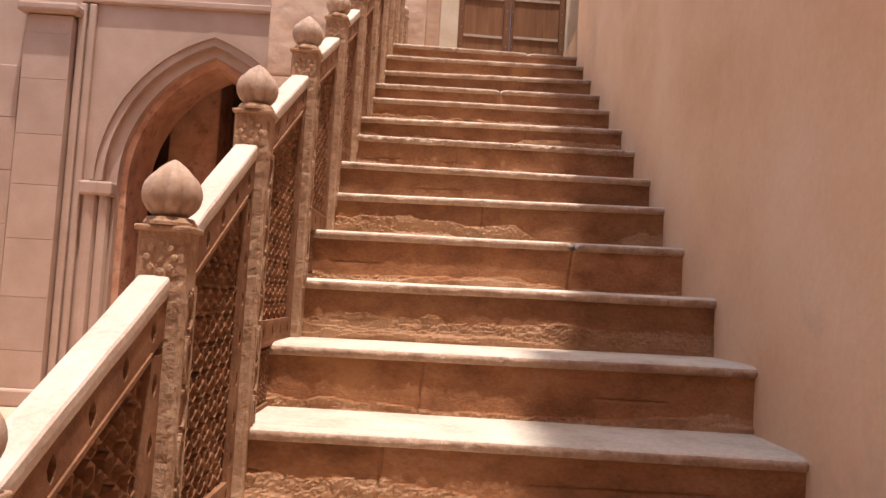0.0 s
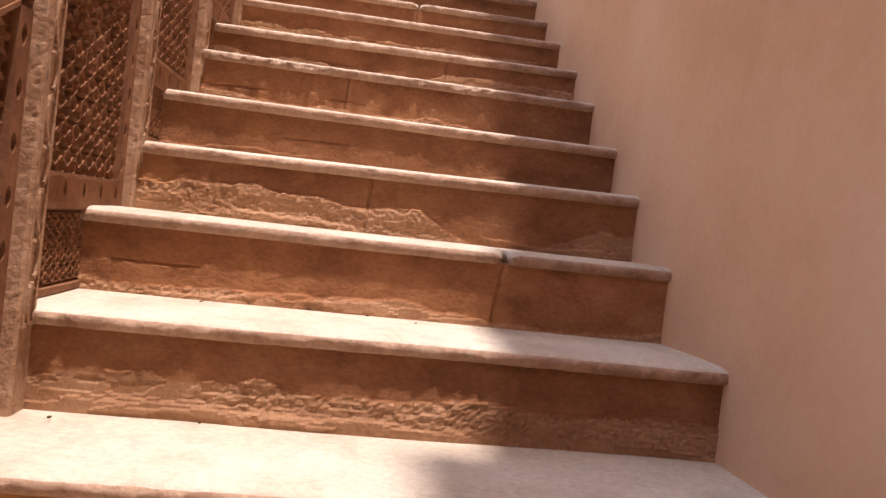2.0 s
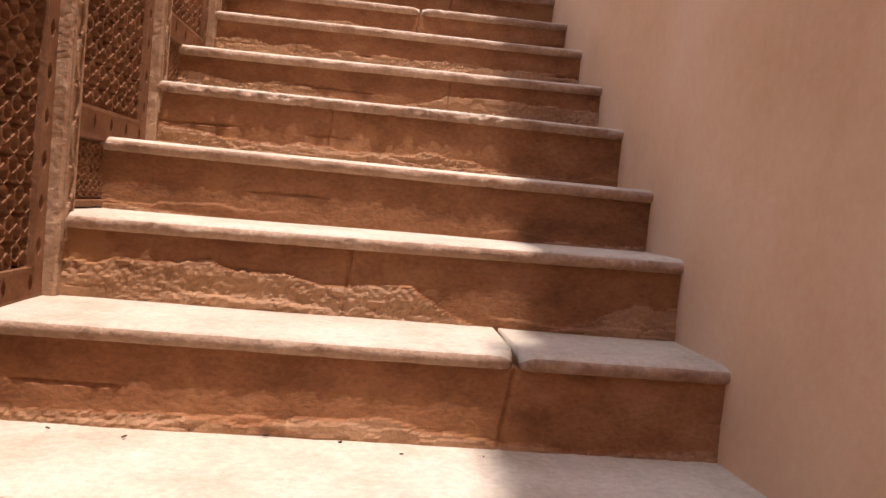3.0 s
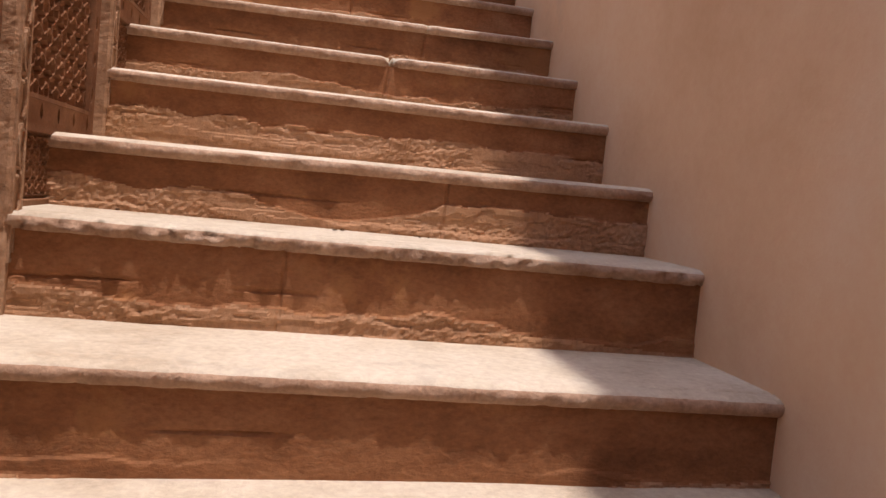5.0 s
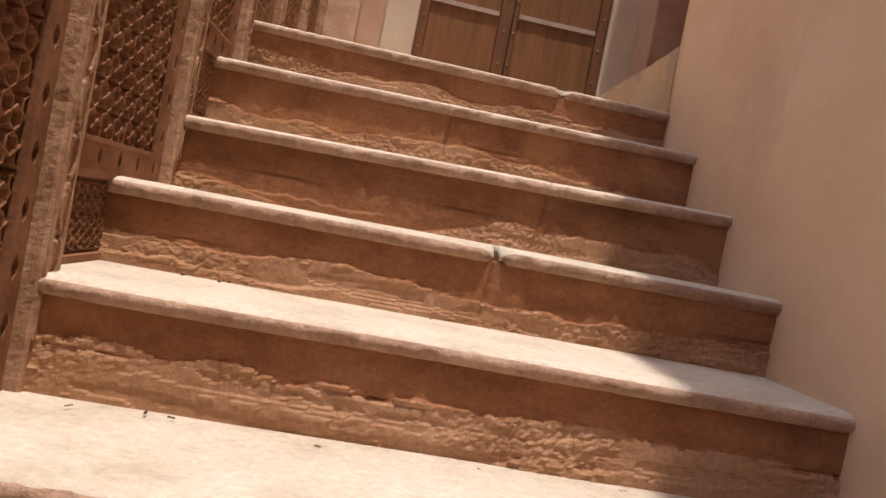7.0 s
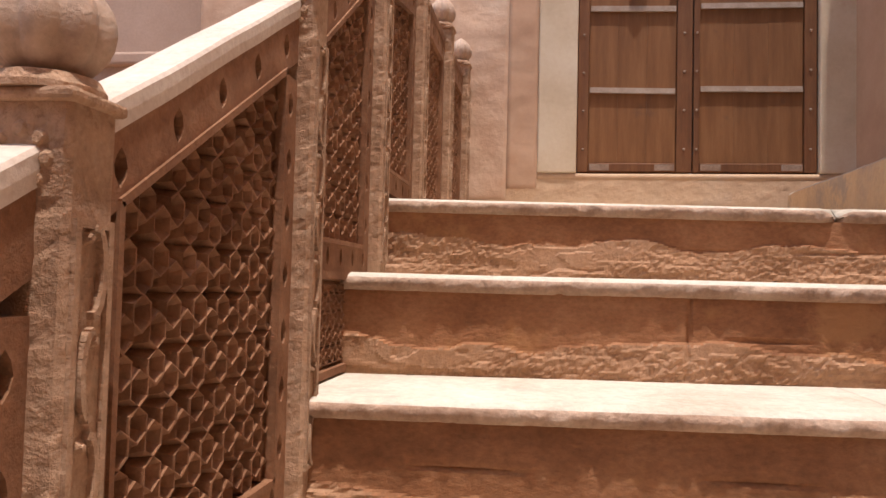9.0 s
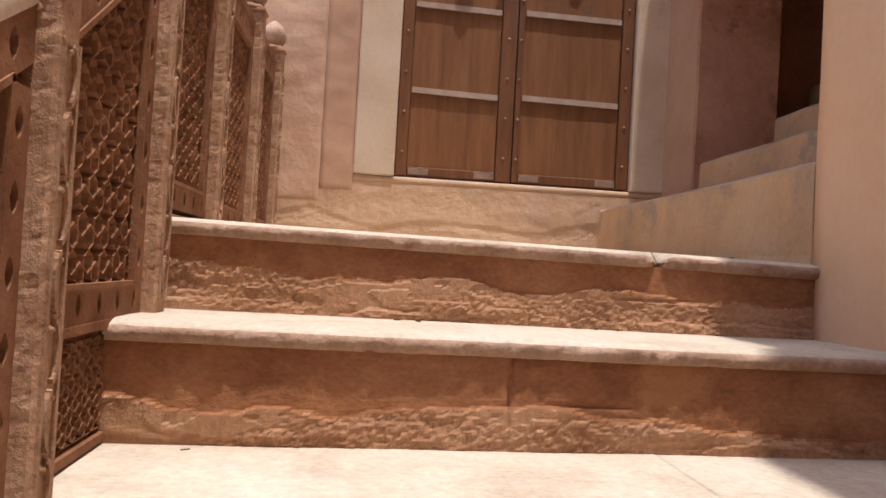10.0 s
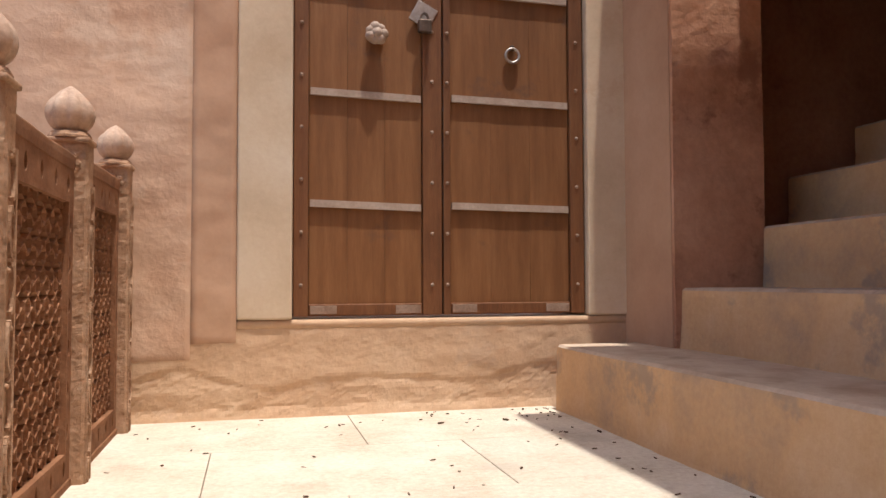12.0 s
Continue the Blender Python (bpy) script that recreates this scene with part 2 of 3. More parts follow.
    bm.faces.new([grid[0][j] for j in range(nz + 1)] + [back[1], back[0]])
    bm.faces.new([grid[ny][nz - j] for j in range(nz + 1)] + [back[3], back[2]])
    return bm


WALL_END = 4.232
ob = wall("wall_east", plaster_sheet(-9.0, WALL_END, GROUND_Z, 5.7, WALL_X, 0.5, 0.005), M_PLASTER, "smooth ochre-pink plastered wall beside the stairs")
for p in ob.data.polygons:
    p.use_smooth = len(p.vertices) == 4 and abs(p.normal.x) > 0.9
# added above the view: stepped heights give the shadow its width on each tread
wall("wall_east_shadow_top", prism([(-9, 5.7), (3.2, 5.7), (3.2, 6.4), (0.1, 6.4), (0.1, 7.8), (-0.9, 7.8), (-0.9, 10.2), (-9, 10.2)], "x", WALL_X + 0.004, WALL_X + 0.5), M_PLASTER, "unseen stepped wall top, shaped to set the shadow's width on the treads")

# ---- main stairs: each step a riser and a worn tread slab with a rolled nosing ----
stairs = thing("stairs", "worn brown sandstone stairs with rolled nosings and crumbling risers", "stairs", "structure")
SPLIT = {4: 1.04, 10: 0.84, 11: 1.0, 13: 1.114}
JOINT = {1: 0.38, 2: 0.47, 5: 0.68, 7: 0.56, 8: 0.95, 12: 0.72}     # upright joints between riser stones
OVER = 0.017                    # the nosing's overhang
X0, X1 = -0.14, WALL_X + 0.016


def tread_slab(k, xa, xb, depth, thick, seed, chip=None, raw=0.35):
    """One tread stone from xa to xb, its front edge rolled and worn."""
    y, z = NOSE[k]
    bm = bmesh.new()
    n = max(6, int((xb - xa) / 0.007))
    prof = [(OVER + 0.02, -thick), (0.016, -thick), (0.008, -0.93 * thick), (0.003, -0.79 * thick), (0.0, -0.60 * thick), (0.0006, -0.42 * thick), (0.005, -0.25 * thick), (0.014, -0.13 * thick), (0.026, -0.05 * thick), (0.040, -0.0005), (0.0465, 0.0), (0.049, 0), (0.06, 0), (0.12, 0), (0.2, 0), (depth - 0.003, 0), (depth, -0.001), (depth, -thick)]
    rows = []
    for i in range(n + 1):
        x = xa + (xb - xa) * i / n
        end = min(x - xa, xb - x)
        shrink = 0.010 * max(0.0, 1 - end / 0.014) if (xa > X0 + 0.01 and x - xa < 0.02) or (xb < X1 - 0.01 and xb - x < 0.02) else 0.0
        row = []
        for j, (dy, dz) in enumerate(prof):
            front = max(0.0, 1 - dy / 0.06)
            w = 0.004 * noise.noise(Vector((x * 2.3, seed * 3.7, 0.3))) + 0.0045 * raw * rough_n(x * 30, dy * 60 + seed, dz * 60)
            w2 = 0.009 * raw * max(0.0, rough_n(x * 26 + 5, seed * 2.2, dz * 50 + dy * 20) - 0.22)
            c = 0.0
            if chip and abs(x - chip[0]) < chip[1]:
                c = chip[2] * (1 - abs(x - chip[0]) / chip[1])
            yy = y + dy + front * (w + w2 + shrink + c * 0.9)
            zz = z + lean(k, x) + dz + (0.0025 * noise.noise(Vector((x * 1.7, dy * 5, seed)))) - front * (c * (1 if dz > -0.5 * thick else 0.2) + 0.3 * shrink) * (1 if j > 4 else 0)
            if j == 10:
                zz -= 0.006 * max(0.0, min(1.0, 4 * noise.noise(Vector((x * 1.6, seed * 2.3, 6.1)))))
            row.append(bm.verts.new((x, yy, zz)))
        rows.append(row)
    m = len(prof)
    for a, b in zip(rows, rows[1:]):
        for j in range(m):
            # underside and front of the roll get the shade-browned nosing stone
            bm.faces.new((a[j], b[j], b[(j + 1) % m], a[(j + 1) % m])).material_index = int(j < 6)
    bm.faces.new(rows[0][::-1])
    bm.faces.new(rows[-1])
    return bm


def riser_face(k, z_low, seed, erode=0.5, xa=X0, xb=X1):
    """The riser under step k: a sound upper band and a flaking, crumbled lower band."""
    y, z = NOSE[k]
    top, y = z - 0.036, y + OVER
    bm = bmesh.new()
    bare = set()
    n, r = int((xb - xa) / (0.005 if k > 0 else 0.014)), 38 if k > 0 else 14
    rows = []
    for i in range(n + 1):
        x = xa + (xb - xa) * i / n
        line = erode + 0.14 * noise.noise(Vector((x * 2.1, seed * 5.3, 1.7))) + 0.10 * rough_n(x * 7, seed * 3.1, 8.8)
        here = max(0.0, min(1.0, 0.75 + 2.2 * noise.noise(Vector((x * 1.5, seed * 1.3, 5.5))) + PATCH.get(k, 0.0)))
        row = []
        for j in range(r + 1):
            v = j / r
            h = z_low + (top + lean(k, x) - z_low) * v
            d = 0.003 * noise.noise(Vector((x * 3, h * 6, seed)))
            crumb = noise.noise(Vector((x * 105, h * 120, seed * 4.1))) + 0.5 * noise.noise(Vector((x * 38, h * 60, seed)))
            flake = math.floor(2.6 * noise.noise(Vector((x * 2.4, h * 26, seed * 1.9))) + 0.9 * noise.noise(Vector((x * 17, h * 40, seed)))) / 2.6
            below = max(0.0, min(1.0, (line * here - v) / 0.02))
            pit = max(0.0, min(1.0, 0.5 + 3.0 * noise.noise(Vector((x * 2.8, h * 9, seed * 6.3)))))
            d -= below * (0.0055 + 0.0065 * flake + (0.0006 + 0.0042 * pit) * crumb)
            d += 0.0005 * crumb
            low2 = max(0.0, min(1.0, (0.20 + 0.12 * rough_n(x * 5, seed, 2.2) - v) / 0.03))
            d -= 0.006 * low2 * max(0.0, min(1.0, 4 * noise.noise(Vector((x * 2.6, seed * 7.1, 4.4)))))
            cut = math.exp(-((v - 0.52 - 0.05 * noise.noise(Vector((x * 3, seed, 1)))) / 0.022) ** 2) * max(0.0, min(1.0, 6 * (noise.noise(Vector((x * 3.1, seed * 9.1, 7.0))) - 0.12)))
            d += 0.007 * cut
            if k in JOINT:
                d += 0.007 * max(0.0, 1 - abs(x - JOINT[k] - 0.01 * (v - 1)) / 0.006)
            if k in SPLIT and k != 13:
                d += 0.009 * max(0.0, 1 - abs(x - SPLIT[k] - 0.02 * (v - 1)) / 0.009)
            vert = bm.verts.new((x, y + d, h))
            if below > 0.5:
                bare.add(vert)
            row.append(vert)
        rows.append(row)
    for a, b in zip(rows, rows[1:]):
        for j in range(r):
            f = bm.faces.new((a[j], b[j], b[j + 1], a[j + 1]))
            f.material_index = int(a[j] in bare and b[j + 1] in bare)
    back = [[bm.verts.new((x, y + 0.10, h)) for h in (z_low, top)] for x in (xa, xb)]
    bm.faces.new((back[0][0], back[0][1], back[1][1], back[1][0]))
    bm.faces.new([w[r] for w in rows] + [back[1][1], back[0][1]])
    bm.faces.new([w[0] for w in rows[::-1]] + [back[0][0], back[1][0]])
    bm.faces.new(rows[0] + [back[0][1], back[0][0]])
    bm.faces.new(rows[-1][::-1] + [back[1][0], back[1][1]])
    return bm


PATCH = {6: 0.3, 4: -0.5, 7: 0.0, 8: 1.0, 9: 1.2, 13: 1.2, 5: 0.7, 3: 0.4, 12: 0.6, 10: 0.4}
RAW = {7: 2.6, 4: 0.8, 13: 1.2, 10: 1.2}
ERODE = {1: 0.45, 2: 0.3, 3: 0.5, 4: 0.25, 5: 0.55, 6: 0.35, 7: 0.36, 8: 0.6, 9: 0.62, 10: 0.45, 11: 0.4, 12: 0.42, 13: 0.62}
for k in sorted(NOSE):
    y, z = NOSE[k]
    depth = 0.36 if k == 13 else NOSE[k + 1][0] + OVER + 0.05 - y
    low = NOSE[k - 1][1] - 0.01 if k > -4 else GROUND_Z
    gap = 0.013 if k in (4, 10) else 0.0015
    chip = (SPLIT[k], 0.032, 0.016) if k in (4, 10, 13) else None
    cuts = [X0, SPLIT[k], X1] if k in SPLIT else [X0, X1]
    for a, b in zip(cuts, cuts[1:]):
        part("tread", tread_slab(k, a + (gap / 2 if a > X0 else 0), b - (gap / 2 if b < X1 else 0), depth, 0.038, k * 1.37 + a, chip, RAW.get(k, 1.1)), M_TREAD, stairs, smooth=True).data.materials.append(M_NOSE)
    part("riser", riser_face(k, low, k * 2.91, ERODE.get(k, 0.4)), M_STEP, stairs, smooth=False).data.materials.append(M_BARE)
# rubble core that carries the steps
core = bmesh.new()
for k in sorted(NOSE):
    y, z = NOSE[k]
    y1 = DOOR_Y if k == 13 else NOSE[k + 1][0] + 0.12
    box(X0 + 0.005, X1 - 0.012, y + 0.12, y1, GROUND_Z, z - 0.045, 0, core)
part("core", core, M_STEP, stairs)

# ---- landing floor: flags ----
landing = thing("floor_landing", "sunlit pale sandstone flags of the landing", "floor", "structure")
ys = [NOSE[13][0] + 0.355, 5.02, 5.54, DOOR_Y + 0.05]
xs = [[X0, 0.62, WALL_X + 0.02], [X0, 0.30, 1.02, WALL_X + 0.02], [X0, 0.74, WALL_X + 0.02]]
for r in range(3):
    for a, b in zip(xs[r], xs[r][1:]):
        part("flag", box(a + 0.001, b - 0.001, ys[r] + 0.001, ys[r + 1] - 0.001, LAND_Z - 0.05, LAND_Z + random.uniform(-0.0007, 0.0007), 0.0012, segs=1), M_TREAD, landing)

# ---- door wall ----
DX0, DX1, DZ0, DZ1 = 0.545, 1.672, 2.692, 4.55
door_wall = thing("wall_north", "rough pink plaster wall round the wooden door", "wall", "structure")


def rough_panel(x0, x1, z0, z1, y, thick, amp, seed=0.0, step=0.025, flaky=0.0, tuck=0.0):
    bm = bmesh.new()
    nx, nz = max(2, int((x1 - x0) / step)), max(2, int((z1 - z0) / step))
    g = []
    for i in range(nx + 1):
        row = []
        for j in range(nz + 1):
            x, z = x0 + (x1 - x0) * i / nx, z0 + (z1 - z0) * j / nz
            d = amp * (noise.noise(Vector((x * 2, z * 2.6, seed))) + 0.6 * rough_n(x * 5, z * 8, seed + 3))
            if flaky:
                low = max(0.0, min(1.0, (2.49 + 0.07 * noise.noise(Vector((x * 3, 1.1, 4.0))) - z) / 0.02))
                shell = math.floor(2.0 * noise.noise(Vector((x * 4, z * 20, 2.0))) + 0.9 * rough_n(x * 18, z * 34, 6.0)) / 2.0
                d -= flaky * low * (0.004 - 0.0025 * shell)
                d += flaky * 0.010 * max(0.0, (2.385 + 0.012 * rough_n(x * 14, 2.0, 0.5) - z) / 0.035 if z < 2.385 else 0.0)
            if tuck and j == 0:
                d -= tuck
            row.append(bm.verts.new((x, y - d, z)))
        g.append(row)
    for i in range(nx):
        for j in range(nz):
            bm.faces.new((g[i][j], g[i + 1][j], g[i + 1][j + 1], g[i][j + 1]))
    bk = [bm.verts.new((x, y + thick, z)) for x, z in ((x0, z0), (x0, z1), (x1, z1), (x1, z0))]
    bm.faces.new(bk)
    bm.faces.new([w[nz] for w in g] + [bk[2], bk[1]])
    bm.faces.new([w[0] for w in g[::-1]] + [bk[0], bk[3]])
    bm.faces.new(g[0] + [bk[1], bk[0]])
    bm.faces.new(g[-1][::-1] + [bk[3], bk[2]])
    return bm


part("wall_face", rough_panel(-1.43, 0.203, 2.545, 6.2, DOOR_Y - 0.002, 0.45, 0.007, 1.0, 0.02, 0.0, 0.006), M_ROUGH, door_wall, smooth=True)
part("wall_foot", rough_panel(-0.30, 1.95, 2.2, 2.6605, DOOR_Y, 0.40, 0.007, 1.0, 0.010, 1.0), M_FOOT, door_wall, "orange plaster flaking at the foot of the wall", smooth=False)
part("wall_base", rough_panel(-1.43, 1.95, GROUND_Z, 2.198, DOOR_Y + 0.004, 0.45, 0.007, 4.0, 0.06), M_ROUGH, door_wall, smooth=True)
part("wall_side", rough_panel(-1.43, -0.302, 2.2, 2.543, DOOR_Y + 0.004, 0.45, 0.007, 1.0), M_ROUGH, door_wall, smooth=True)
part("wall_over_door", box(0.204, 1.95, DOOR_Y + 0.03, DOOR_Y + 0.45, DZ1 + 0.21, 6.2), M_ROUGH, door_wall)
band = thing("door_surround", "cream plaster door frame with a darker pink border", "door frame", "structure")
part("border", rough_panel(0.2034, 0.3545, 2.60, 4.9, DOOR_Y - 0.002, 0.42, 0.007, 1.0, 0.02, 0.0, 0.006), M_BAND, band, smooth=True)
part("jamb", box(0.355, DX0, DOOR_Y - 0.012, DOOR_Y + 0.4, DZ0, 4.75, 0.008), M_CREAM, band)
part("jamb", box(DX1, 1.856, DOOR_Y - 0.012, DOOR_Y + 0.4, DZ0, 4.75, 0.008), M_CREAM, band)
part("lintel", box(0.355, 1.856, DOOR_Y - 0.010, DOOR_Y + 0.4, DZ1 + 0.002, 4.75, 0.008), M_CREAM, band)
part("sill", rough_panel(0.355, 1.856, 2.661, DZ0 - 0.002, DOOR_Y - 0.001, 0.4, 0.007, 1.0, 0.010), M_FOOT, band, smooth=True)

# ---- the double door ----
door = thing("door_1", "closed brown wooden double door with white strips and nail heads", "door", "structure")
DY = DOOR_Y + 0.03
MIDX = 1.098
for side, (a, b) in enumerate(((DX0 + 0.004, MIDX - 0.003), (MIDX + 0.003, DX1 - 0.004))):
    st = (0.055, 0.075) if side == 0 else (0.03, 0.06)
    leaf = part("door_leaf", box(a, b, DY + 0.012, DY + 0.05, DZ0 + 0.008, DZ1 - 0.004), M_WOOD, door)
    w = (b - a - st[0] - st[1]) / 3
    for i in range(3):
        part("plank", box(a + st[0] + i * w + 0.0004, a + st[0] + (i + 1) * w - 0.0004, DY + 0.0006 * (i % 2), DY + 0.012, DZ0 + 0.05, DZ1 - 0.01), M_WOOD, leaf)
    part("stile", box(a, a + st[0] - 0.002, DY - 0.016, DY + 0.012, DZ0 + 0.008, DZ1 - 0.006, 0.004), M_STILE, leaf)
    part("stile", box(b - st[1] + 0.002, b, DY - 0.016, DY + 0.012, DZ0 + 0.008, DZ1 - 0.006, 0.004), M_STILE, leaf)
    part("bottom_rail", box(a + st[0], b - st[1], DY - 0.012, DY + 0.012, DZ0 + 0.010, DZ0 + 0.052, 0.004), M_STILE, leaf)
    for xx in (a + st[0] + 0.005, b - st[1] - 0.10):
        part("worn_patch", box(xx, xx + 0.095, DY - 0.0145, DY - 0.011, DZ0 + 0.016, DZ0 + 0.046, 0.001), M_WORN, leaf, "pale worn wood patch")
    for zz in (3.108, 3.516, 3.93, 4.34):
        tilt = -0.006 if side else -0.010
        part("white_strip", prism([(a + st[0] + 0.004, zz - 0.013), (b - st[1] - 0.004, zz - 0.013 + tilt), (b - st[1] - 0.004, zz + 0.013 + tilt), (a + st[0] + 0.004, zz + 0.013)], "y", DY - 0.012, DY + 0.002), M_WHITE, leaf, "whitewashed wooden strip")
    nail = mesh_of(lathe([(0.0075, -0.002), (0.0065, 0.003), (0.003, 0.005)], 8), M_WORN, True)
    for xx in (a + st[0] / 2, b - st[1] / 2):
        for zz in [DZ0 + 0.12 + 0.19 * i for i in range(10)]:
            share("nail", nail, leaf, pose(xx, DY - 0.016, zz, 90))


# ---- second flight to the right of the landing ----
flight = thing("side_stairs", "plastered side steps climbing from the landing into a dark passage", "stairs", "structure")


def side_step(x, z0, z1, y0, y1, seed):
    bm = bmesh.new()
    n = 60
    prof = [(-0.012, z0), (-0.006, z0 + 0.03), (0.0, (z0 + z1) / 2), (0.002, z1 - 0.03), (0.004, z1 - 0.010), (0.014, z1 - 0.001), (0.05, z1), (0.40, z1), (0.40, z0)]
    rows = []
    for i in range(n + 1):
        y = y0 + (y1 - y0) * i / n
        rows.append([bm.verts.new((x + dx + (0.010 * noise.noise(Vector((y * 2.5, h * 4, seed))) + 0.004 * rough_n(y * 9, h * 12, seed) if dx < 0.3 else 0), y, h + (0.006 * noise.noise(Vector((y * 3, seed, 2))) if h == z1 else 0))) for dx, h in prof])
    m = len(prof)
    for a, b in zip(rows, rows[1:]):
        for j in range(m):
            f = bm.faces.new((a[j], b[j], b[(j + 1) % m], a[(j + 1) % m]))
            f.material_index = int(4 <= j <= 6)
    bm.faces.new(rows[0])
    bm.faces.new(rows[-1][::-1])
    return bm


SIDE = [(1.505, 2.59, 5.97), (1.855, 2.80, 5.69), (2.185, 3.02, 5.69), (2.50, 3.24, 5.95), (2.82, 3.46, 5.95), (3.14, 3.68, 5.95)]
low = LAND_Z - 0.02
for i, (x, z, ye) in enumerate(SIDE):
    part("step", side_step(x, low, z, WALL_END - 0.3 if i else WALL_END + 0.002, ye, i * 3.3), M_SIDE, flight, smooth=False).data.materials.append(M_GREY)
    low = z - 0.03
# pier side in the pink band paint, lighter than its front for side light
part("pier_cheek", box(1.832, 1.85, 5.71, DOOR_Y + 0.1, 2.45, 5.2), M_BAND, band)
wall("wall_pier", rough_panel(1.835, 2.20, 2.55, 5.2, 5.695, 0.014, 0.006, 6.0), M_RED, "dark red weathered plaster pier beside the passage")
wall("wall_pier_core", box(1.852, 2.198, 5.71, 6.3, 2.55, 5.2), M_RED, "dark red weathered plaster pier beside the passage")
# passage walls carry their shade in the plaster's dark colour
wall("wall_passage_back", box(2.204, 4.6, 5.97, 6.3, GROUND_Z, 5.2), M_INTERIOR_SHADE, "plaster wall inside the stair passage, coloured dark for shade")
wall("wall_passage_end", box(4.2, 4.6, 3.6, 5.966, GROUND_Z, 5.2), M_INTERIOR_SHADE, "plaster wall closing the far end of the passage, coloured dark for shade")
wall("wall_passage_side", box(2.0, 4.19, WALL_END - 0.4, WALL_END - 0.02, GROUND_Z, 5.2), M_INTERIOR_SHADE, "plaster wall inside the stair passage, coloured dark for shade")
# block added out of view to shade the side steps and the landing's edge
tagged(part("ceiling", box(WALL_X + 0.004, 4.6, WALL_END + 0.004, 5.45, 3.95, 5.05), M_PLASTER), "unseen masonry block over the stair passage, sized for the landing's shade", "ceiling", kind="structure")
tagged(part("ceiling_passage", box(2.204, 4.6, 5.454, 6.3, 4.6, 5.2), M_INTERIOR_SHADE), "unseen ceiling at the back of the passage, coloured dark for shade", "ceiling", kind="structure")

# ---- carved sandstone balustrade ----
balustrade = thing("balustrade", "carved red sandstone balustrade with pierced lattice panels and ball finials", "balustrade")
PX = -0.022                     # the posts' centre line
PW, PD = 0.048, 0.036           # half a post's width across and along the stairs
FACE = -0.004                   # stair side of the panels
THICK = 0.07
POST_H = 0.90


def lens_hole(w, h):
    return [(-w * 0.8, -h * 0.62), (0, -h * 1.15), (w * 0.8, -h * 0.62), (w * 1.1, 0), (w * 0.8, h * 0.62), (0, h * 1.15), (-w * 0.8, h * 0.62), (-w * 1.1, 0)]


def pierced_strip(corner, along, up, cells, hw, hh, x_front, x_back, bm):
    """A flat strip in a plane across x, pierced by lens-shaped holes. corner, along, up are (y, z)."""
    cy, cz = corner
    for i in range(cells):
        u0, u1 = i / cells, (i + 1) / cells

        def at(u, v, x):
            return bm.verts.new((x, cy + along[0] * u + up[0] * v, cz + along[1] * u + up[1] * v))

        um = (u0 + u1) / 2
        rim = [(u0, 0), (um, 0), (u1, 0), (u1, 0.5), (u1, 1), (um, 1), (u0, 1), (u0, 0.5)]
        mid = (cy + along[0] * um + up[0] * 0.5, cz + along[1] * um + up[1] * 0.5)
        hole = lens_hole(hw, hh)
        order = [0, 1, 2, 3, 4, 5, 6, 7] if along[0] > 1e-6 else [0, 7, 6, 5, 4, 3, 2, 1]
        sides = []
        for x, grow in ((x_front, 0.9), (x_front - 0.022, 0.74), (x_back + 0.004, 0.7)):
            sides.append([bm.verts.new((x, mid[0] + hole[q][0] * grow, mid[1] + hole[q][1] * grow)) for q in order])
        bm.faces.new(sides[2])
        of, ob_ = [at(u, v, x_front) for u, v in rim], [at(u, v, x_back) for u, v in rim]
        for j in range(8):
            q = (j + 1) % 8
            bm.faces.new((of[j], of[q], sides[0][q], sides[0][j]))
            bm.faces.new((sides[0][j], sides[0][q], sides[1][q], sides[1][j]))
            bm.faces.new((sides[1][j], sides[1][q], sides[2][q], sides[2][j]))
            bm.faces.new((ob_[j], ob_[q], of[q], of[j]))
        bm.faces.new(ob_)
    return bm


def clip(poly, frame_poly):
    """The part of a polygon inside a convex counter-clockwise one."""
    out = poly
    for (ax, ay), (bx, by) in zip(frame_poly, frame_poly[1:] + frame_poly[:1]):
        src, out = out, []
        for i, p in enumerate(src):
            q = src[(i + 1) % len(src)]
            sp = (bx - ax) * (p[1] - ay) - (by - ay) * (p[0] - ax)
            sq = (bx - ax) * (q[1] - ay) - (by - ay) * (q[0] - ax)
            if sp >= 0:
                out.append(p)
            if sp * sq < 0:
                f = sp / (sp - sq)
                out.append((p[0] + f * (q[0] - p[0]), p[1] + f * (q[1] - p[1])))
        if len(out) < 3:
            return []
    return out


def star_cells(edge, contact, y0, y1, z0, z1):
    """Openings of a six-pointed star lattice drawn on a tiling of hexagons."""
    wide, high = edge * math.sqrt(3), edge * 1.5
    tiles = []
    for j in range(-1, int((z1 - z0) / high) + 3):
        for i in range(-1, int((y1 - y0) / wide) + 3):
            c = (y0 + wide * (i + 0.5 * (j % 2)), z0 + high * j)
            tiles.append([(c[0] + edge * math.cos(math.pi / 6 + math.pi / 3 * q), c[1] + edge * math.sin(math.pi / 6 + math.pi / 3 * q)) for q in range(6)])
    cells, around = [], collections.defaultdict(dict)
    for tile in tiles:
        k = len(tile)
        mid = (sum(p[0] for p in tile) / k, sum(p[1] for p in tile) / k)
        half = math.pi * (k - 2) / k / 2
        reach = edge / 2 * math.sin(contact) / math.sin(math.pi - contact - half)
        star = []
        for q in range(k):
            v, w = tile[q], tile[(q + 1) % k]
            ln = math.hypot(mid[0] - v[0], mid[1] - v[1])
            p = (v[0] + (mid[0] - v[0]) * reach / ln, v[1] + (mid[1] - v[1]) * reach / ln)
            m = ((v[0] + w[0]) / 2, (v[1] + w[1]) / 2)
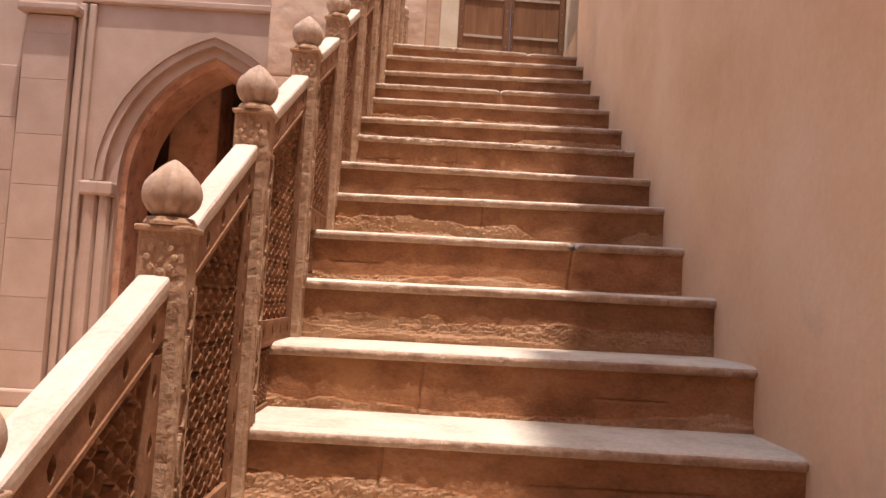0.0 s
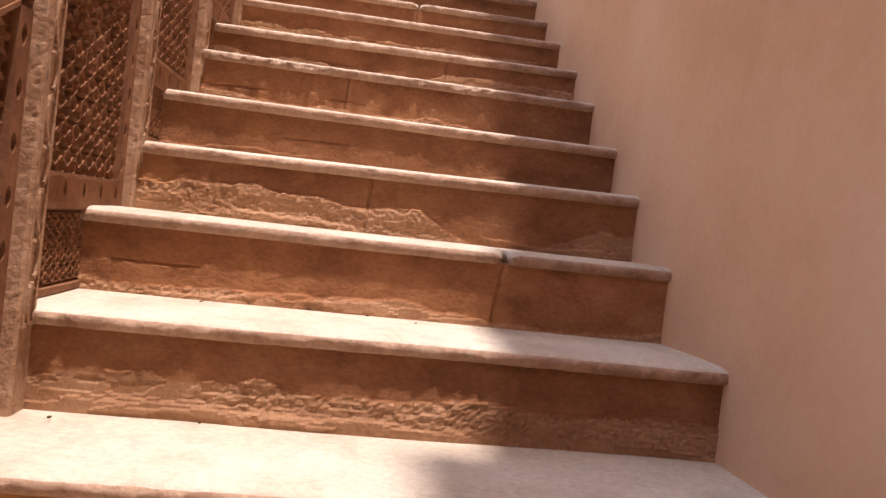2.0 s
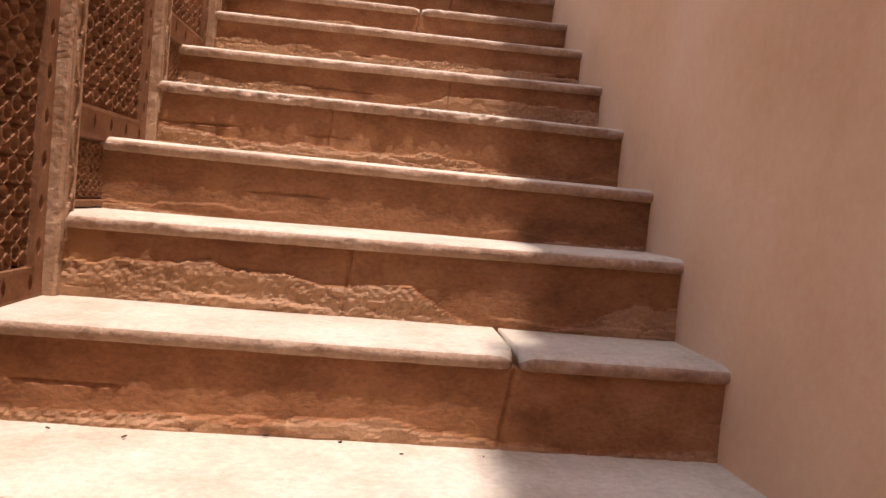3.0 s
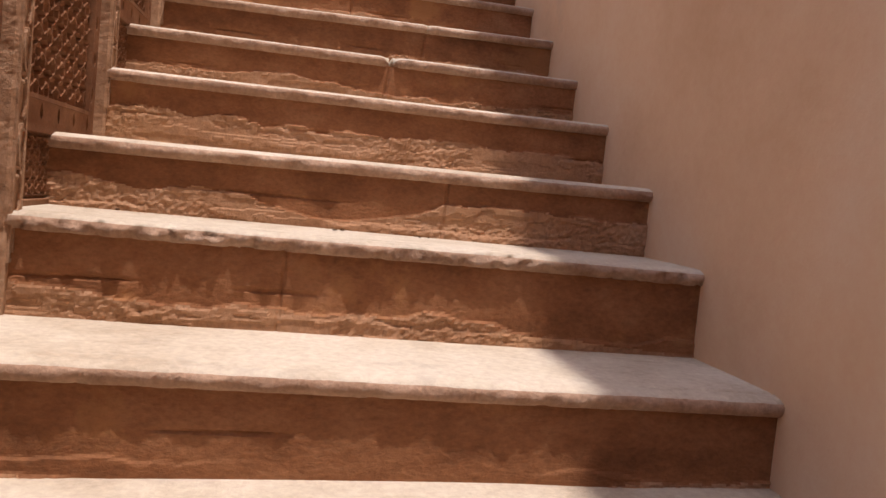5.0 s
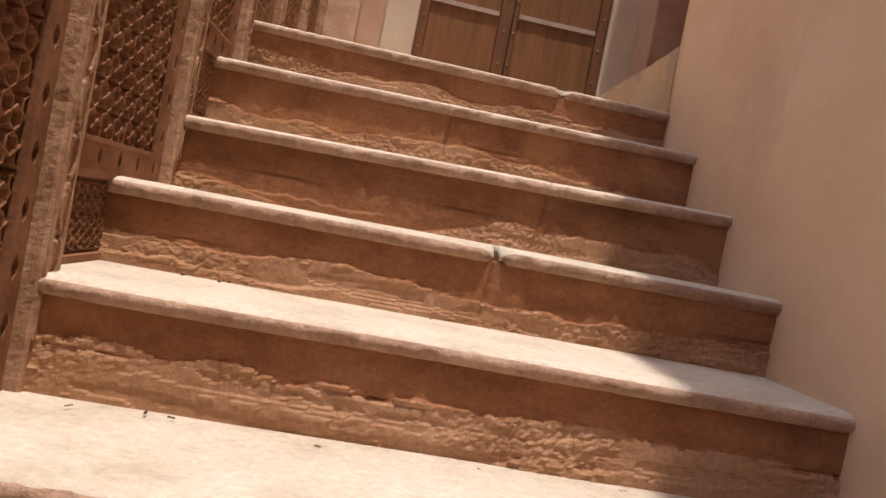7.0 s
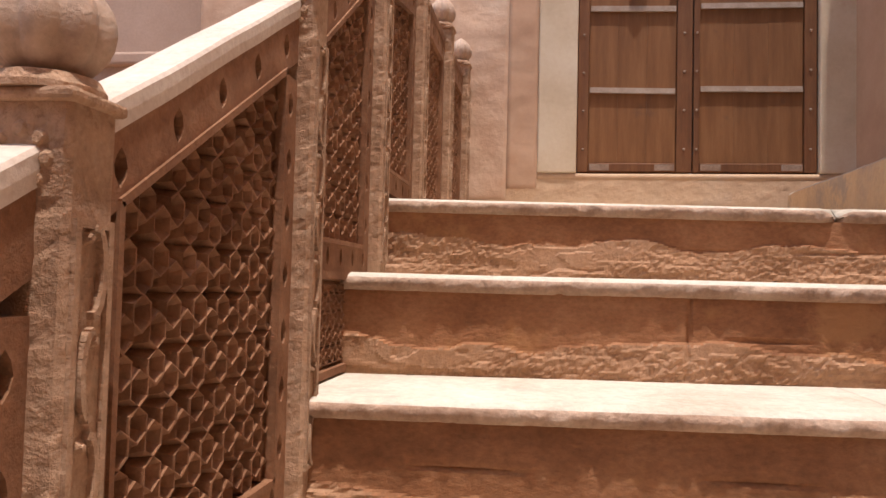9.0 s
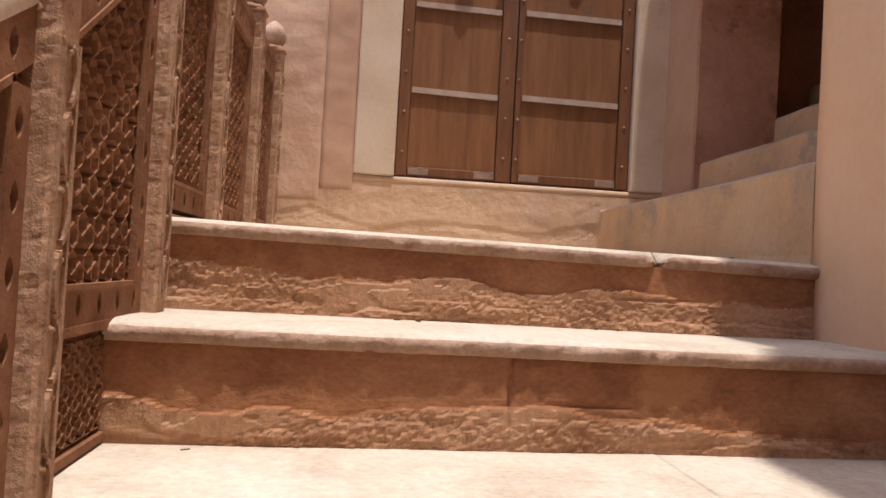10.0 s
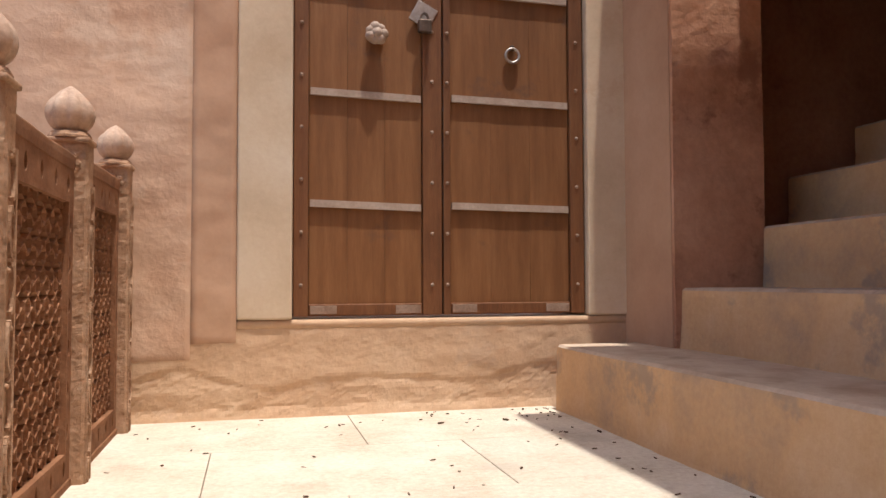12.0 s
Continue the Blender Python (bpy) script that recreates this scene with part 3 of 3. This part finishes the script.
            star += [p, m]
            for corner in (v, w):
                spot = (round((corner[0] - y0) / (wide / 2)), round((corner[1] - z0) / (edge / 2)))
                for pt in ((p, m) if corner is v else (m,)):
                    turn = round(math.atan2(pt[1] - corner[1], pt[0] - corner[0]) / (math.pi / 6)) % 12
                    around[spot][turn] = pt
        cells.append(star)
    for pts in around.values():
        if len(pts) == 6:
            cells.append([pts[turn] for turn in sorted(pts)])
    return cells


def lattice(outline, edge, x_front, x_back, seed):
    """A star lattice cut through a slab: sharp ridges, sloping facets and a deep hole in every cell."""
    rnd = random.Random(seed)
    bm = bmesh.new()
    ys, zs = [p[0] for p in outline], [p[1] for p in outline]
    for poly in star_cells(edge, math.radians(60), min(ys), max(ys), min(zs), max(zs)):
        poly = clip(poly, outline)
        if len(poly) < 3:
            continue
        area = abs(sum(p[0] * q[1] - q[0] * p[1] for p, q in zip(poly, poly[1:] + poly[:1]))) / 2
        if area < 2e-5:
            continue
        cy, cz = sum(p[0] for p in poly) / len(poly), sum(p[1] for p in poly) / len(poly)
        size = math.sqrt(area / math.pi)
        k1 = max(0.5, 1 - 0.0012 / size)
        k2 = max(0.30, 1 - rnd.uniform(0.0100, 0.0130) / size)
        deep = rnd.uniform(0.017, 0.025)
        jy, jz = rnd.uniform(-0.0015, 0.0015), rnd.uniform(-0.0015, 0.0015)
        rings = []
        for k, x in ((1.0, x_front), (k1, x_front - 0.0006), (k2, x_front - deep), (k2 * 0.62, x_back)):
            f = 0 if k > 0.99 else 1
            rings.append([bm.verts.new((x, cy + (p[0] - cy) * k + f * jy, cz + (p[1] - cz) * k + f * jz)) for p in poly])
        for r0, r1 in zip(rings, rings[1:]):
            for q in range(len(poly)):
                n = (q + 1) % len(poly)
                bm.faces.new((r0[q], r0[n], r1[n], r1[q]))
    bmesh.ops.remove_doubles(bm, verts=bm.verts[:], dist=0.0002)
    return bm


def make_post():
    post = new("post")
    body = bmesh.new()
    rows, sides = 120, []
    chamf, cuts = 0.006, 6
    wide = [-PW + chamf + (2 * PW - 2 * chamf) * i / cuts for i in range(cuts + 1)]
    side = [-PD + chamf + (2 * PD - 2 * chamf) * i / cuts for i in range(cuts + 1)]
    ring0 = [(u, -PD) for u in wide] + [(PW, u) for u in side] + [(-u, PD) for u in wide[::cuts]] + [(-PW, -u) for u in side[::cuts]]
    count = len(ring0)
    for i in range(rows + 1):
        z = -0.2 + (POST_H + 0.2) * i / rows
        r = []
        for x, y in ring0:
            worn = 0.0006 * rough_n(x * 14, y * 14, z * 22)
            pit = max(0.0, noise.noise(Vector((x * 55, y * 55, z * 50))) - 0.15) * 0.0055
            front = y <= -PD + 1e-6
            r.append(body.verts.new((x + (worn if abs(x) >= PW else 0), y + (worn + pit if front else 0), z)))
        sides.append(r)
    for a, b in zip(sides, sides[1:]):
        for q in range(count):
            n = (q + 1) % count
            body.faces.new((a[q], a[n], b[n], b[q]))
    body.faces.new(sides[0][::-1])
    body.faces.new(sides[-1])
    shaft = share("shaft", mesh_of(body, M_POST, False), post)
    carve = bmesh.new()
    for z0, z1, w in ((0.06, 0.80, 0.021),):
        for y in (-w - 0.008, w):
            box(PW - 0.002, PW + 0.005, y, y + 0.008, z0, z1, 0, carve)
        for z in (z0, z1 - 0.008):
            box(PW - 0.002, PW + 0.005, -w, w, z, z + 0.008, 0, carve)
        n = 8
        for i in range(n):
            zc = z0 + (z1 - z0) * (i + 0.5) / n
            s = 1 if i % 2 else -1
            pts = [(s * 0.014 * math.cos(t), zc + 0.040 * math.sin(t)) for t in [-1.7 + 0.42 * q for q in range(9)]]
            for p, q in zip(pts, pts[1:]):
                dy, dz = q[0] - p[0], q[1] - p[1]
                ln = math.hypot(dy, dz)
                ny, nz = -dz / ln * 0.0036, dy / ln * 0.0036
                prism([(p[0] + ny, p[1] + nz), (q[0] + ny, q[1] + nz), (q[0] - ny, q[1] - nz), (p[0] - ny, p[1] - nz)], "x", PW - 0.002, PW + 0.0075, carve)
            bmesh.ops.create_cone(carve, cap_ends=True, segments=8, radius1=0.008, radius2=0.003, depth=0.008, matrix=pose(PW + 0.003, s * -0.007, zc + 0.03, 0, 90, 0))
    for i in range(9):
        # worn rosette near the head of the post
        a = 2 * math.pi * i / 8
        at = (0.026 * math.cos(a), -0.026 * math.sin(a)) if i < 8 else (0.0, 0.0)
        bmesh.ops.create_cone(carve, cap_ends=True, segments=8, radius1=0.009 if i < 8 else 0.012, radius2=0.005, depth=0.0045, matrix=pose(at[0], -PD - 0.001, POST_H - 0.05 + at[1], 90, 0, 0))
    part("carving", carve, M_POST, post)
    cap = box(-PW - 0.006, PW + 0.006, -PD - 0.008, PD + 0.008, POST_H, POST_H + 0.012, 0.004)
    cap = lathe([(0.050, POST_H + 0.012), (0.050, POST_H + 0.018), (0.046, POST_H + 0.024), (0.044, POST_H + 0.028)], 24, bm=cap)
    part("cap", cap, M_POST, post, smooth=False)
    zb = POST_H + 0.024
    prof = []
    for i in range(13):
        a = -1.15 + (math.pi / 2 + 1.12) * i / 12
        prof.append((0.057 * math.cos(a) if i < 12 else 0.003, zb + 0.050 + 0.052 * math.sin(a) + (0.016 * max(0, (i - 9)) / 3), math.cos(a) ** 0.5 if i < 12 else 0))
    part("finial", lathe(prof, 64, 8, 0.20), M_FINIAL, post, "weathered fluted ball finial", smooth=True)
    return post


post0 = make_post()
POST_Y = {-1: -1.02, 0: -0.39, 1: 0.20, 2: 0.862, 3: 1.533, 4: 2.205, 5: 2.890, 6: 3.552, 7: 4.10}
STAIR_POSTS = [(2 * n - 2, POST_Y[n], -0.445 + 0.367 * n - (0.014 if n in (0, 1) else 0.0)) for n in range(-1, 8)]
LAND_POSTS = [4.66, 5.30, DOOR_Y - 0.13]
spots = [(y, z) for _, y, z in STAIR_POSTS] + [(y, LAND_Z - (0.105, 0.092, 0.062)[n]) for n, y in enumerate(LAND_POSTS)]
for i, (y, z) in enumerate(spots):
    p = post0 if i == 0 else copy_thing(post0, pose(PX, y, z))
    p.parent = balustrade
    p.matrix_basis = pose(PX, y, z)


def coping(y0, z0, y1, z1):
    """A flat-topped handrail from post to post."""
    bm = bmesh.new()
    sec = [(-0.031, -0.034), (-0.032, -0.018), (-0.0315, -0.003), (-0.028, 0.002), (-0.010, 0.0035), (0.010, 0.0035), (0.028, 0.002), (0.0315, -0.003), (0.032, -0.018), (0.031, -0.034)]
    rings = []
    for i in range(13):
        f = i / 12
        rings.append([bm.verts.new((FACE - 0.029 + x + 0.001 * noise.noise(Vector((f * 6, y0 * 3, x * 30))), y0 + (y1 - y0) * f, z0 + (z1 - z0) * f + dz + 0.002 * noise.noise(Vector((f * 5, y0, 9))))) for x, dz in sec])
    m = len(sec)
    for a, b in zip(rings, rings[1:]):
        for j in range(m):
            bm.faces.new((a[j], b[j], b[(j + 1) % m], a[(j + 1) % m]))
    bm.faces.new(rings[0])
    bm.faces.new(rings[-1][::-1])
    return bm


def make_panel(ya, yb, bottom, top_a, top_b, seed, pale_rail=True):
    """A pierced panel between two posts: a carved frame with holes round a lattice, and a handrail on it."""
    panel = new("panel")
    panel.parent = balustrade
    xb = FACE - THICK
    st, bot, topb = 0.062, 0.062, 0.085
    slope = (top_b - top_a) / (yb - ya)
    bm = bmesh.new()
    pierced_strip((ya, bottom), (yb - ya, 0), (0, bot), 5, 0.010, 0.019, FACE, xb, bm)
    za, zb = top_a - 0.03, top_b - 0.03
    pierced_strip((ya, za - topb), (yb - ya, zb - za), (0, topb), 5, 0.013, 0.021, FACE, xb, bm)
    la, lb = za - topb - bottom - bot, zb - topb - bottom - bot
    pierced_strip((yb - st, bottom + bot), (0, lb - slope * st), (st, 0), max(2, round(lb / 0.105)), 0.012, 0.022, FACE, xb, bm)
    pierced_strip((ya, bottom + bot), (0, la), (st, 0), max(2, round(la / 0.105)), 0.008, 0.018, FACE, xb, bm)
    part("pierced_frame", bm, M_RAIL, panel)
    y0, y1 = ya + st - 0.004, yb - st + 0.004
    z0 = bottom + bot - 0.004
    line = [(y0, z0), (y1, z0), (y1, zb - topb - slope * st + 0.006), (y0, za - topb + slope * st + 0.006)]
    part("lattice", lattice(line, 0.041, FACE - 0.008, xb + 0.006, seed), M_RAIL, panel)
    trim = bmesh.new()
    for (p, q) in ((line[0], line[1]), (line[1], line[2]), (line[2], line[3]), (line[3], line[0])):
        dy, dz = q[0] - p[0], q[1] - p[1]
        ln = max(1e-6, math.hypot(dy, dz))
        ny, nz = -dz / ln * 0.007, dy / ln * 0.007
        prism([(p[0] - ny * 0.4, p[1] - nz * 0.4), (q[0] - ny * 0.4, q[1] - nz * 0.4), (q[0] + ny, q[1] + nz), (p[0] + ny, p[1] + nz)], "x", FACE - 0.012, FACE + 0.004, trim)
    part("moulding", trim, M_RAIL, panel)
    part("handrail", coping(ya - 0.004, top_a, yb + 0.004, top_b), M_COPE if pale_rail else M_RAIL, panel, "smooth pale sandstone handrail" if pale_rail else "red sandstone handrail")
    return panel


def filler(ya, yb, z0, z1):
    """The carved stone under a panel, down to the tread."""
    if yb - ya < 0.05:
        return
    bm = box(FACE - THICK, FACE + 0.002, ya, yb, z0, z1)
    front = max(bm.faces, key=lambda f: f.calc_center_median().x)
    edge = min(0.022, 0.25 * min(yb - ya, z1 - z0))
    bmesh.ops.inset_individual(bm, faces=[front], thickness=edge)
    bmesh.ops.inset_individual(bm, faces=[front], thickness=0.006, depth=-0.014)
    if z1 - z0 > 0.09 and yb - ya > 0.09:
        e = edge + 0.004
        part("carving", lattice([(ya + e, z0 + e), (yb - e, z0 + e), (yb - e, z1 - e), (ya + e, z1 - e)], 0.024, FACE - 0.004, FACE - 0.03, 7), M_RAIL, balustrade)
    part("carved_block", bm, M_RAIL, balustrade)


for (k, y, z), (k2, y2, z2) in zip(STAIR_POSTS, STAIR_POSTS[1:]):
    lift = {6: 0.015, 8: 0.048, 10: 0.060, 12: 0.050}.get(k2, 0.0)     # the upper handrails meet their posts higher
    make_panel(y + PD - 0.002, y2 - PD + 0.002, NOSE[k2][1], z + 0.885 + lift / 4, z2 + 0.815 + lift, k)
    yn = NOSE[k + 1][0] + OVER + 0.004
    filler(y + PD - 0.002, yn, NOSE[k][1] - 0.004, NOSE[k + 1][1] - 0.042)
    filler(y + PD - 0.002, y2 - PD + 0.002, NOSE[k + 1][1] - 0.004, NOSE[k2][1])
last = STAIR_POSTS[-1]
ends = [last[1]] + LAND_POSTS
for i, (a, b) in enumerate(zip(ends, ends[1:])):
    make_panel(a + PD - 0.002, b - PD + 0.002, LAND_Z + (0.02 if i else 0.03), LAND_Z + (0.66, 0.775, 0.79)[i], LAND_Z + (0.745, 0.775, 0.80)[i], 40 + i, False)
part("end_block", box(FACE - THICK, FACE - 0.006, DOOR_Y - 0.07, DOOR_Y + 0.012, LAND_Z - 0.01, LAND_Z + 0.80, 0.003), M_RAIL, balustrade)
part("carved_block", box(FACE - THICK, FACE + 0.004, last[1] + PD, DOOR_Y - 0.01, LAND_Z - 0.01, LAND_Z + 0.018, 0.003), M_RAIL, balustrade)

# ---- far facade with the pointed arch ----
FY = 7.0
LIFT = 0.15
BASE_Z = GROUND_Z - LIFT       # heights below are counted from a datum raised by LIFT
facade = thing("arch_facade", "pale sandstone facade with a deep pointed arch and clustered shafts", "facade", "structure", at=(0, 0, LIFT))
AC, SPRING = -2.27, 1.30          # arch centre and springing height


def pointed(half, rise, n=14):
    """The left half of a pointed arch, from the springing to the apex."""
    r = (half * half + rise * rise) / (2 * half)
    a1 = math.asin(min(1.0, rise / r))
    return [(-half + r - r * math.cos(a1 * i / n), r * math.sin(a1 * i / n)) for i in range(n + 1)]


def arch_ring(h0, r0, h1, r1, y0, y1, foot0=None, bm=None):
    own = bm or bmesh.new()
    a, b = pointed(h0, r0), pointed(h1, r1)
    a = a + [(-x, z) for x, z in a[-2::-1]]
    b = b + [(-x, z) for x, z in b[-2::-1]]
    if foot0 is not None:
        a = [(a[0][0], foot0)] + a + [(a[-1][0], foot0)]
        b = [(b[0][0], foot0)] + b + [(b[-1][0], foot0)]
    vs = [[own.verts.new((AC + x, y, SPRING + z)) for x, z in line] for line in (a, b) for y in (y0, y1)]
    for i in range(len(a) - 1):
        for p, q in ((0, 1), (1, 3), (3, 2), (2, 0)):
            own.faces.new((vs[p][i], vs[p][i + 1], vs[q][i + 1], vs[q][i]))
    for i in (0, -1):
        own.faces.new([vs[0][i], vs[1][i], vs[3][i], vs[2][i]])
    return own


RISE = 1.54
FOOT = BASE_Z - SPRING
# spandrel wall: blocks outside the arch
bm = bmesh.new()
outer = pointed(1.33, 1.82)
outer = outer + [(-x, z) for x, z in outer[-2::-1]]
TOP = 6.2
fr = []
for x, z in outer:
    fr.append((AC + x, SPRING + z))
vf = [bm.verts.new((x, FY, z)) for x, z in fr]
vt = [bm.verts.new((x, FY, TOP)) for x, z in fr]
for i in range(len(fr) - 1):
    bm.faces.new((vf[i], vf[i + 1], vt[i + 1], vt[i]))
part("spandrel", bm, M_PALE, facade)
part("pier", box(-9, AC - 1.33, FY, FY + 0.5, BASE_Z, TOP), M_PALE, facade)
part("pier", box(AC + 1.33, 0.4, FY, FY + 0.5, BASE_Z, TOP), M_PALE, facade)
part("arch_moulding", arch_ring(1.33, 1.82, 1.27, 1.75, FY - 0.05, FY + 0.3), M_PALE, facade)
part("arch_moulding", arch_ring(1.27, 1.75, 1.18, 1.66, FY - 0.02, FY + 0.3), M_PALE, facade)
part("arch_band", arch_ring(1.18, 1.66, 1.04, RISE, FY + 0.06, FY + 0.5, FOOT), M_PALE, facade)
# the reveal's shade is painted with the darker red plaster
part("arch_reveal", arch_ring(1.04, RISE, 0.96, RISE - 0.09, FY + 0.16, FY + 0.85, FOOT), M_RED, facade)
for s in (-1, 1):
    for off, w in ((1.29, 0.085), (1.13, 0.07)):
        xc = AC + s * off
        shaft = part("shaft", lathe([(w, BASE_Z + 0.3), (w, SPRING - 0.18)], 8, centre=(xc, FY - 0.005)), M_PALE, facade)
        part("capital", box(xc - w - 0.03, xc + w + 0.03, FY - w - 0.04, FY + 0.08, SPRING - 0.18, SPRING - 0.02, 0.025), M_PALE, shaft)
        part("base", box(xc - w - 0.04, xc + w + 0.04, FY - w - 0.05, FY + 0.08, BASE_Z, BASE_Z + 0.3, 0.02), M_PALE, shaft)
# tall pilaster built of blocks
pil = part("pilaster", box(-4.42, -3.89, FY - 0.14, FY + 0.01, BASE_Z + 0.2, 3.17, 0.01), M_PALE, facade)
z = BASE_Z + 0.2
for h in (0.42, 0.60, 0.66, 0.62, 0.58, 0.64, 0.54):
    part("block", box(-4.425, -3.885, FY - 0.15, FY - 0.13, z + 0.002, min(z + h, 3.16) - 0.002, 0.004, segs=1), M_PALE, pil)
    z += h
part("capital", box(-4.50, -3.81, FY - 0.24, FY, 3.18, 3.30, 0.035), M_PALE, pil)
part("base", box(-4.50, -3.81, FY - 0.22, FY, BASE_Z, BASE_Z + 0.2, 0.03), M_PALE, pil)
for x0, x1 in ((-3.87, -3.78), (-3.75, -3.67)):
    part("shaft", box(x0, x1, FY - 0.06, FY + 0.01, BASE_Z, 3.36, 0.02), M_PALE, facade)
part("string_course", box(-3.86, AC + 1.5, FY - 0.05, FY + 0.02, 3.38, 3.47, 0.02), M_PALE, facade)
part("string_course", box(-9, -4.50, FY - 0.06, FY + 0.02, -0.72, -0.62, 0.02), M_PALE, facade)
# coursed blocks on the flat of the facade
for r in range(5):
    zc = -0.5 + r * 0.62
    for i, x0 in enumerate((-8.9, -7.7, -6.6, -5.5)):
        part("block", box(x0 + (0.3 if r % 2 else 0), min(-4.51, x0 + (0.3 if r % 2 else 0) + 1.09), FY - 0.012, FY + 0.01, zc, zc + 0.612, 0.006, segs=1), M_PALE, facade)
hall = thing("hall", "plastered hall behind the arch, coloured dark for shade", "room", "structure", at=(0, 0, LIFT))
# the hall's dimness is put into this dark plaster colour too
part("back_wall", box(-4.6, 0.6, FY + 3.0, FY + 3.2, BASE_Z, 4.4), M_INTERIOR_SHADE, hall)
part("side_wall", box(-4.6, -4.4, FY + 0.5, FY + 3.0, BASE_Z, 4.4), M_INTERIOR_SHADE, hall)
part("side_wall", box(0.4, 0.6, FY + 0.5, FY + 3.0, BASE_Z, 4.4), M_INTERIOR_SHADE, hall)
part("vault", box(-4.6, 0.6, FY + 0.5, FY + 3.2, 4.4, 4.6), M_INTERIOR_SHADE, hall)
# same red plaster, for a pier standing in the hall's shade
part("inner_pier", box(-3.2, -2.55, FY + 1.3, FY + 1.9, BASE_Z, 4.39, 0.03), M_RED, hall)
wall("wall_return", box(-1.434, -0.9, DOOR_Y + 0.45, FY, GROUND_Z, 6.2), M_ROUGH, "plaster return of the door wall")

# ---- door furniture ----
def knocker(name, label, at):
    return thing(name, label, "door fitting", at=at)


rose = knocker("door_knob", "worn pale flower-shaped knob on the wooden door", (0.845, DY, 3.735))
bm = lathe([(0.030, 0.0), (0.032, 0.006), (0.026, 0.012), (0.014, 0.016), (0.012, 0.03)], 16)
part("rose", bm, M_STEEL, rose).matrix_basis = pose(0, 0, 0, 90)
bm = bmesh.new()
for i in range(7):
    a = 2 * math.pi * i / 7
    bmesh.ops.create_icosphere(bm, subdivisions=2, radius=0.018 if i % 2 else 0.021, matrix=pose(0.024 * math.cos(a), -0.036, 0.024 * math.sin(a)))
bmesh.ops.create_icosphere(bm, subdivisions=2, radius=0.022, matrix=pose(0, -0.042, 0))
part("knob", bm, M_WHITE, rose, "pale lobed knob", smooth=True)

lock = knocker("padlock", "old iron padlock on a tilted hasp plate", (1.025, DY - 0.014, 3.815))
plate = box(-0.042, 0.042, -0.006, 0.004, -0.042, 0.042, 0.002)
part("hasp_plate", plate, M_STEEL, lock, "grey tilted hasp plate").matrix_basis = pose(0, 0, 0.01, 0, 28, 0)
part("lock_body", box(-0.024, 0.026, -0.034, -0.008, -0.065, -0.015, 0.005), M_IRON, lock)
bm = bmesh.new()
for i in range(10):
    a0, a1 = math.pi * i / 10, math.pi * (i + 1) / 10
    prism([(0.018 * math.cos(a0), -0.014 + 0.026 * math.sin(a0)), (0.018 * math.cos(a1), -0.014 + 0.026 * math.sin(a1)), (0.011 * math.cos(a1), -0.014 + 0.018 * math.sin(a1)), (0.011 * math.cos(a0), -0.014 + 0.018 * math.sin(a0))], "y", -0.026, -0.018, bm)
part("shackle", bm, M_IRON, lock)

ring = knocker("ring_handle", "small round iron pull ring on the wooden door", (1.378, DY, 3.695))
bm = bmesh.new()
N, K, R, r = 24, 8, 0.027, 0.0055
vs = [[bm.verts.new(((R + r * math.cos(2 * math.pi * j / K)) * math.cos(2 * math.pi * i / N), -0.012 + r * math.sin(2 * math.pi * j / K), (R + r * math.cos(2 * math.pi * j / K)) * math.sin(2 * math.pi * i / N))) for j in range(K)] for i in range(N)]
for i in range(N):
    for j in range(K):
        bm.faces.new((vs[i][j], vs[(i + 1) % N][j], vs[(i + 1) % N][(j + 1) % K], vs[i][(j + 1) % K]))
part("ring", bm, M_STEEL, ring, smooth=True)
part("eye", box(-0.008, 0.008, -0.016, 0.004, 0.020, 0.040, 0.003), M_IRON, ring)

# ---- dry litter on the landing and treads ----
rnd = random.Random(5)
bm = bmesh.new()
for i in range(150):
    if i < 110:
        u = rnd.random()
        x = 1.47 - 1.35 * u * u * rnd.random() if rnd.random() < 0.6 else rnd.uniform(0.06, 1.45)
        y = rnd.uniform(4.5, 6.02) if rnd.random() < 0.6 else 6.02 - 0.25 * rnd.random()
        zz = LAND_Z + 0.002
    else:
        k = rnd.choice([2, 3, 7, 8, 9, 10, 11, 12])
        x, y, zz = rnd.uniform(0.1, 1.45), NOSE[k + 1][0] - rnd.uniform(-0.01, 0.06), NOSE[k][1] + 0.001
    ln, w = rnd.uniform(0.005, 0.016), rnd.uniform(0.002, 0.005)
    if i in (3, 4, 5):
        ln, w = 0.022, 0.007
    r = bmesh.ops.create_cube(bm, size=1, matrix=pose(x, y, zz + w / 3, rnd.uniform(-15, 15), 0, rnd.uniform(0, 180)) @ Matrix.Diagonal((ln, w, w * 0.7, 1)))
litter = part("litter", bm, M_DEBRIS)
tagged(litter, "scattered dry leaf bits and twigs on the landing", "litter", kind="stuff")
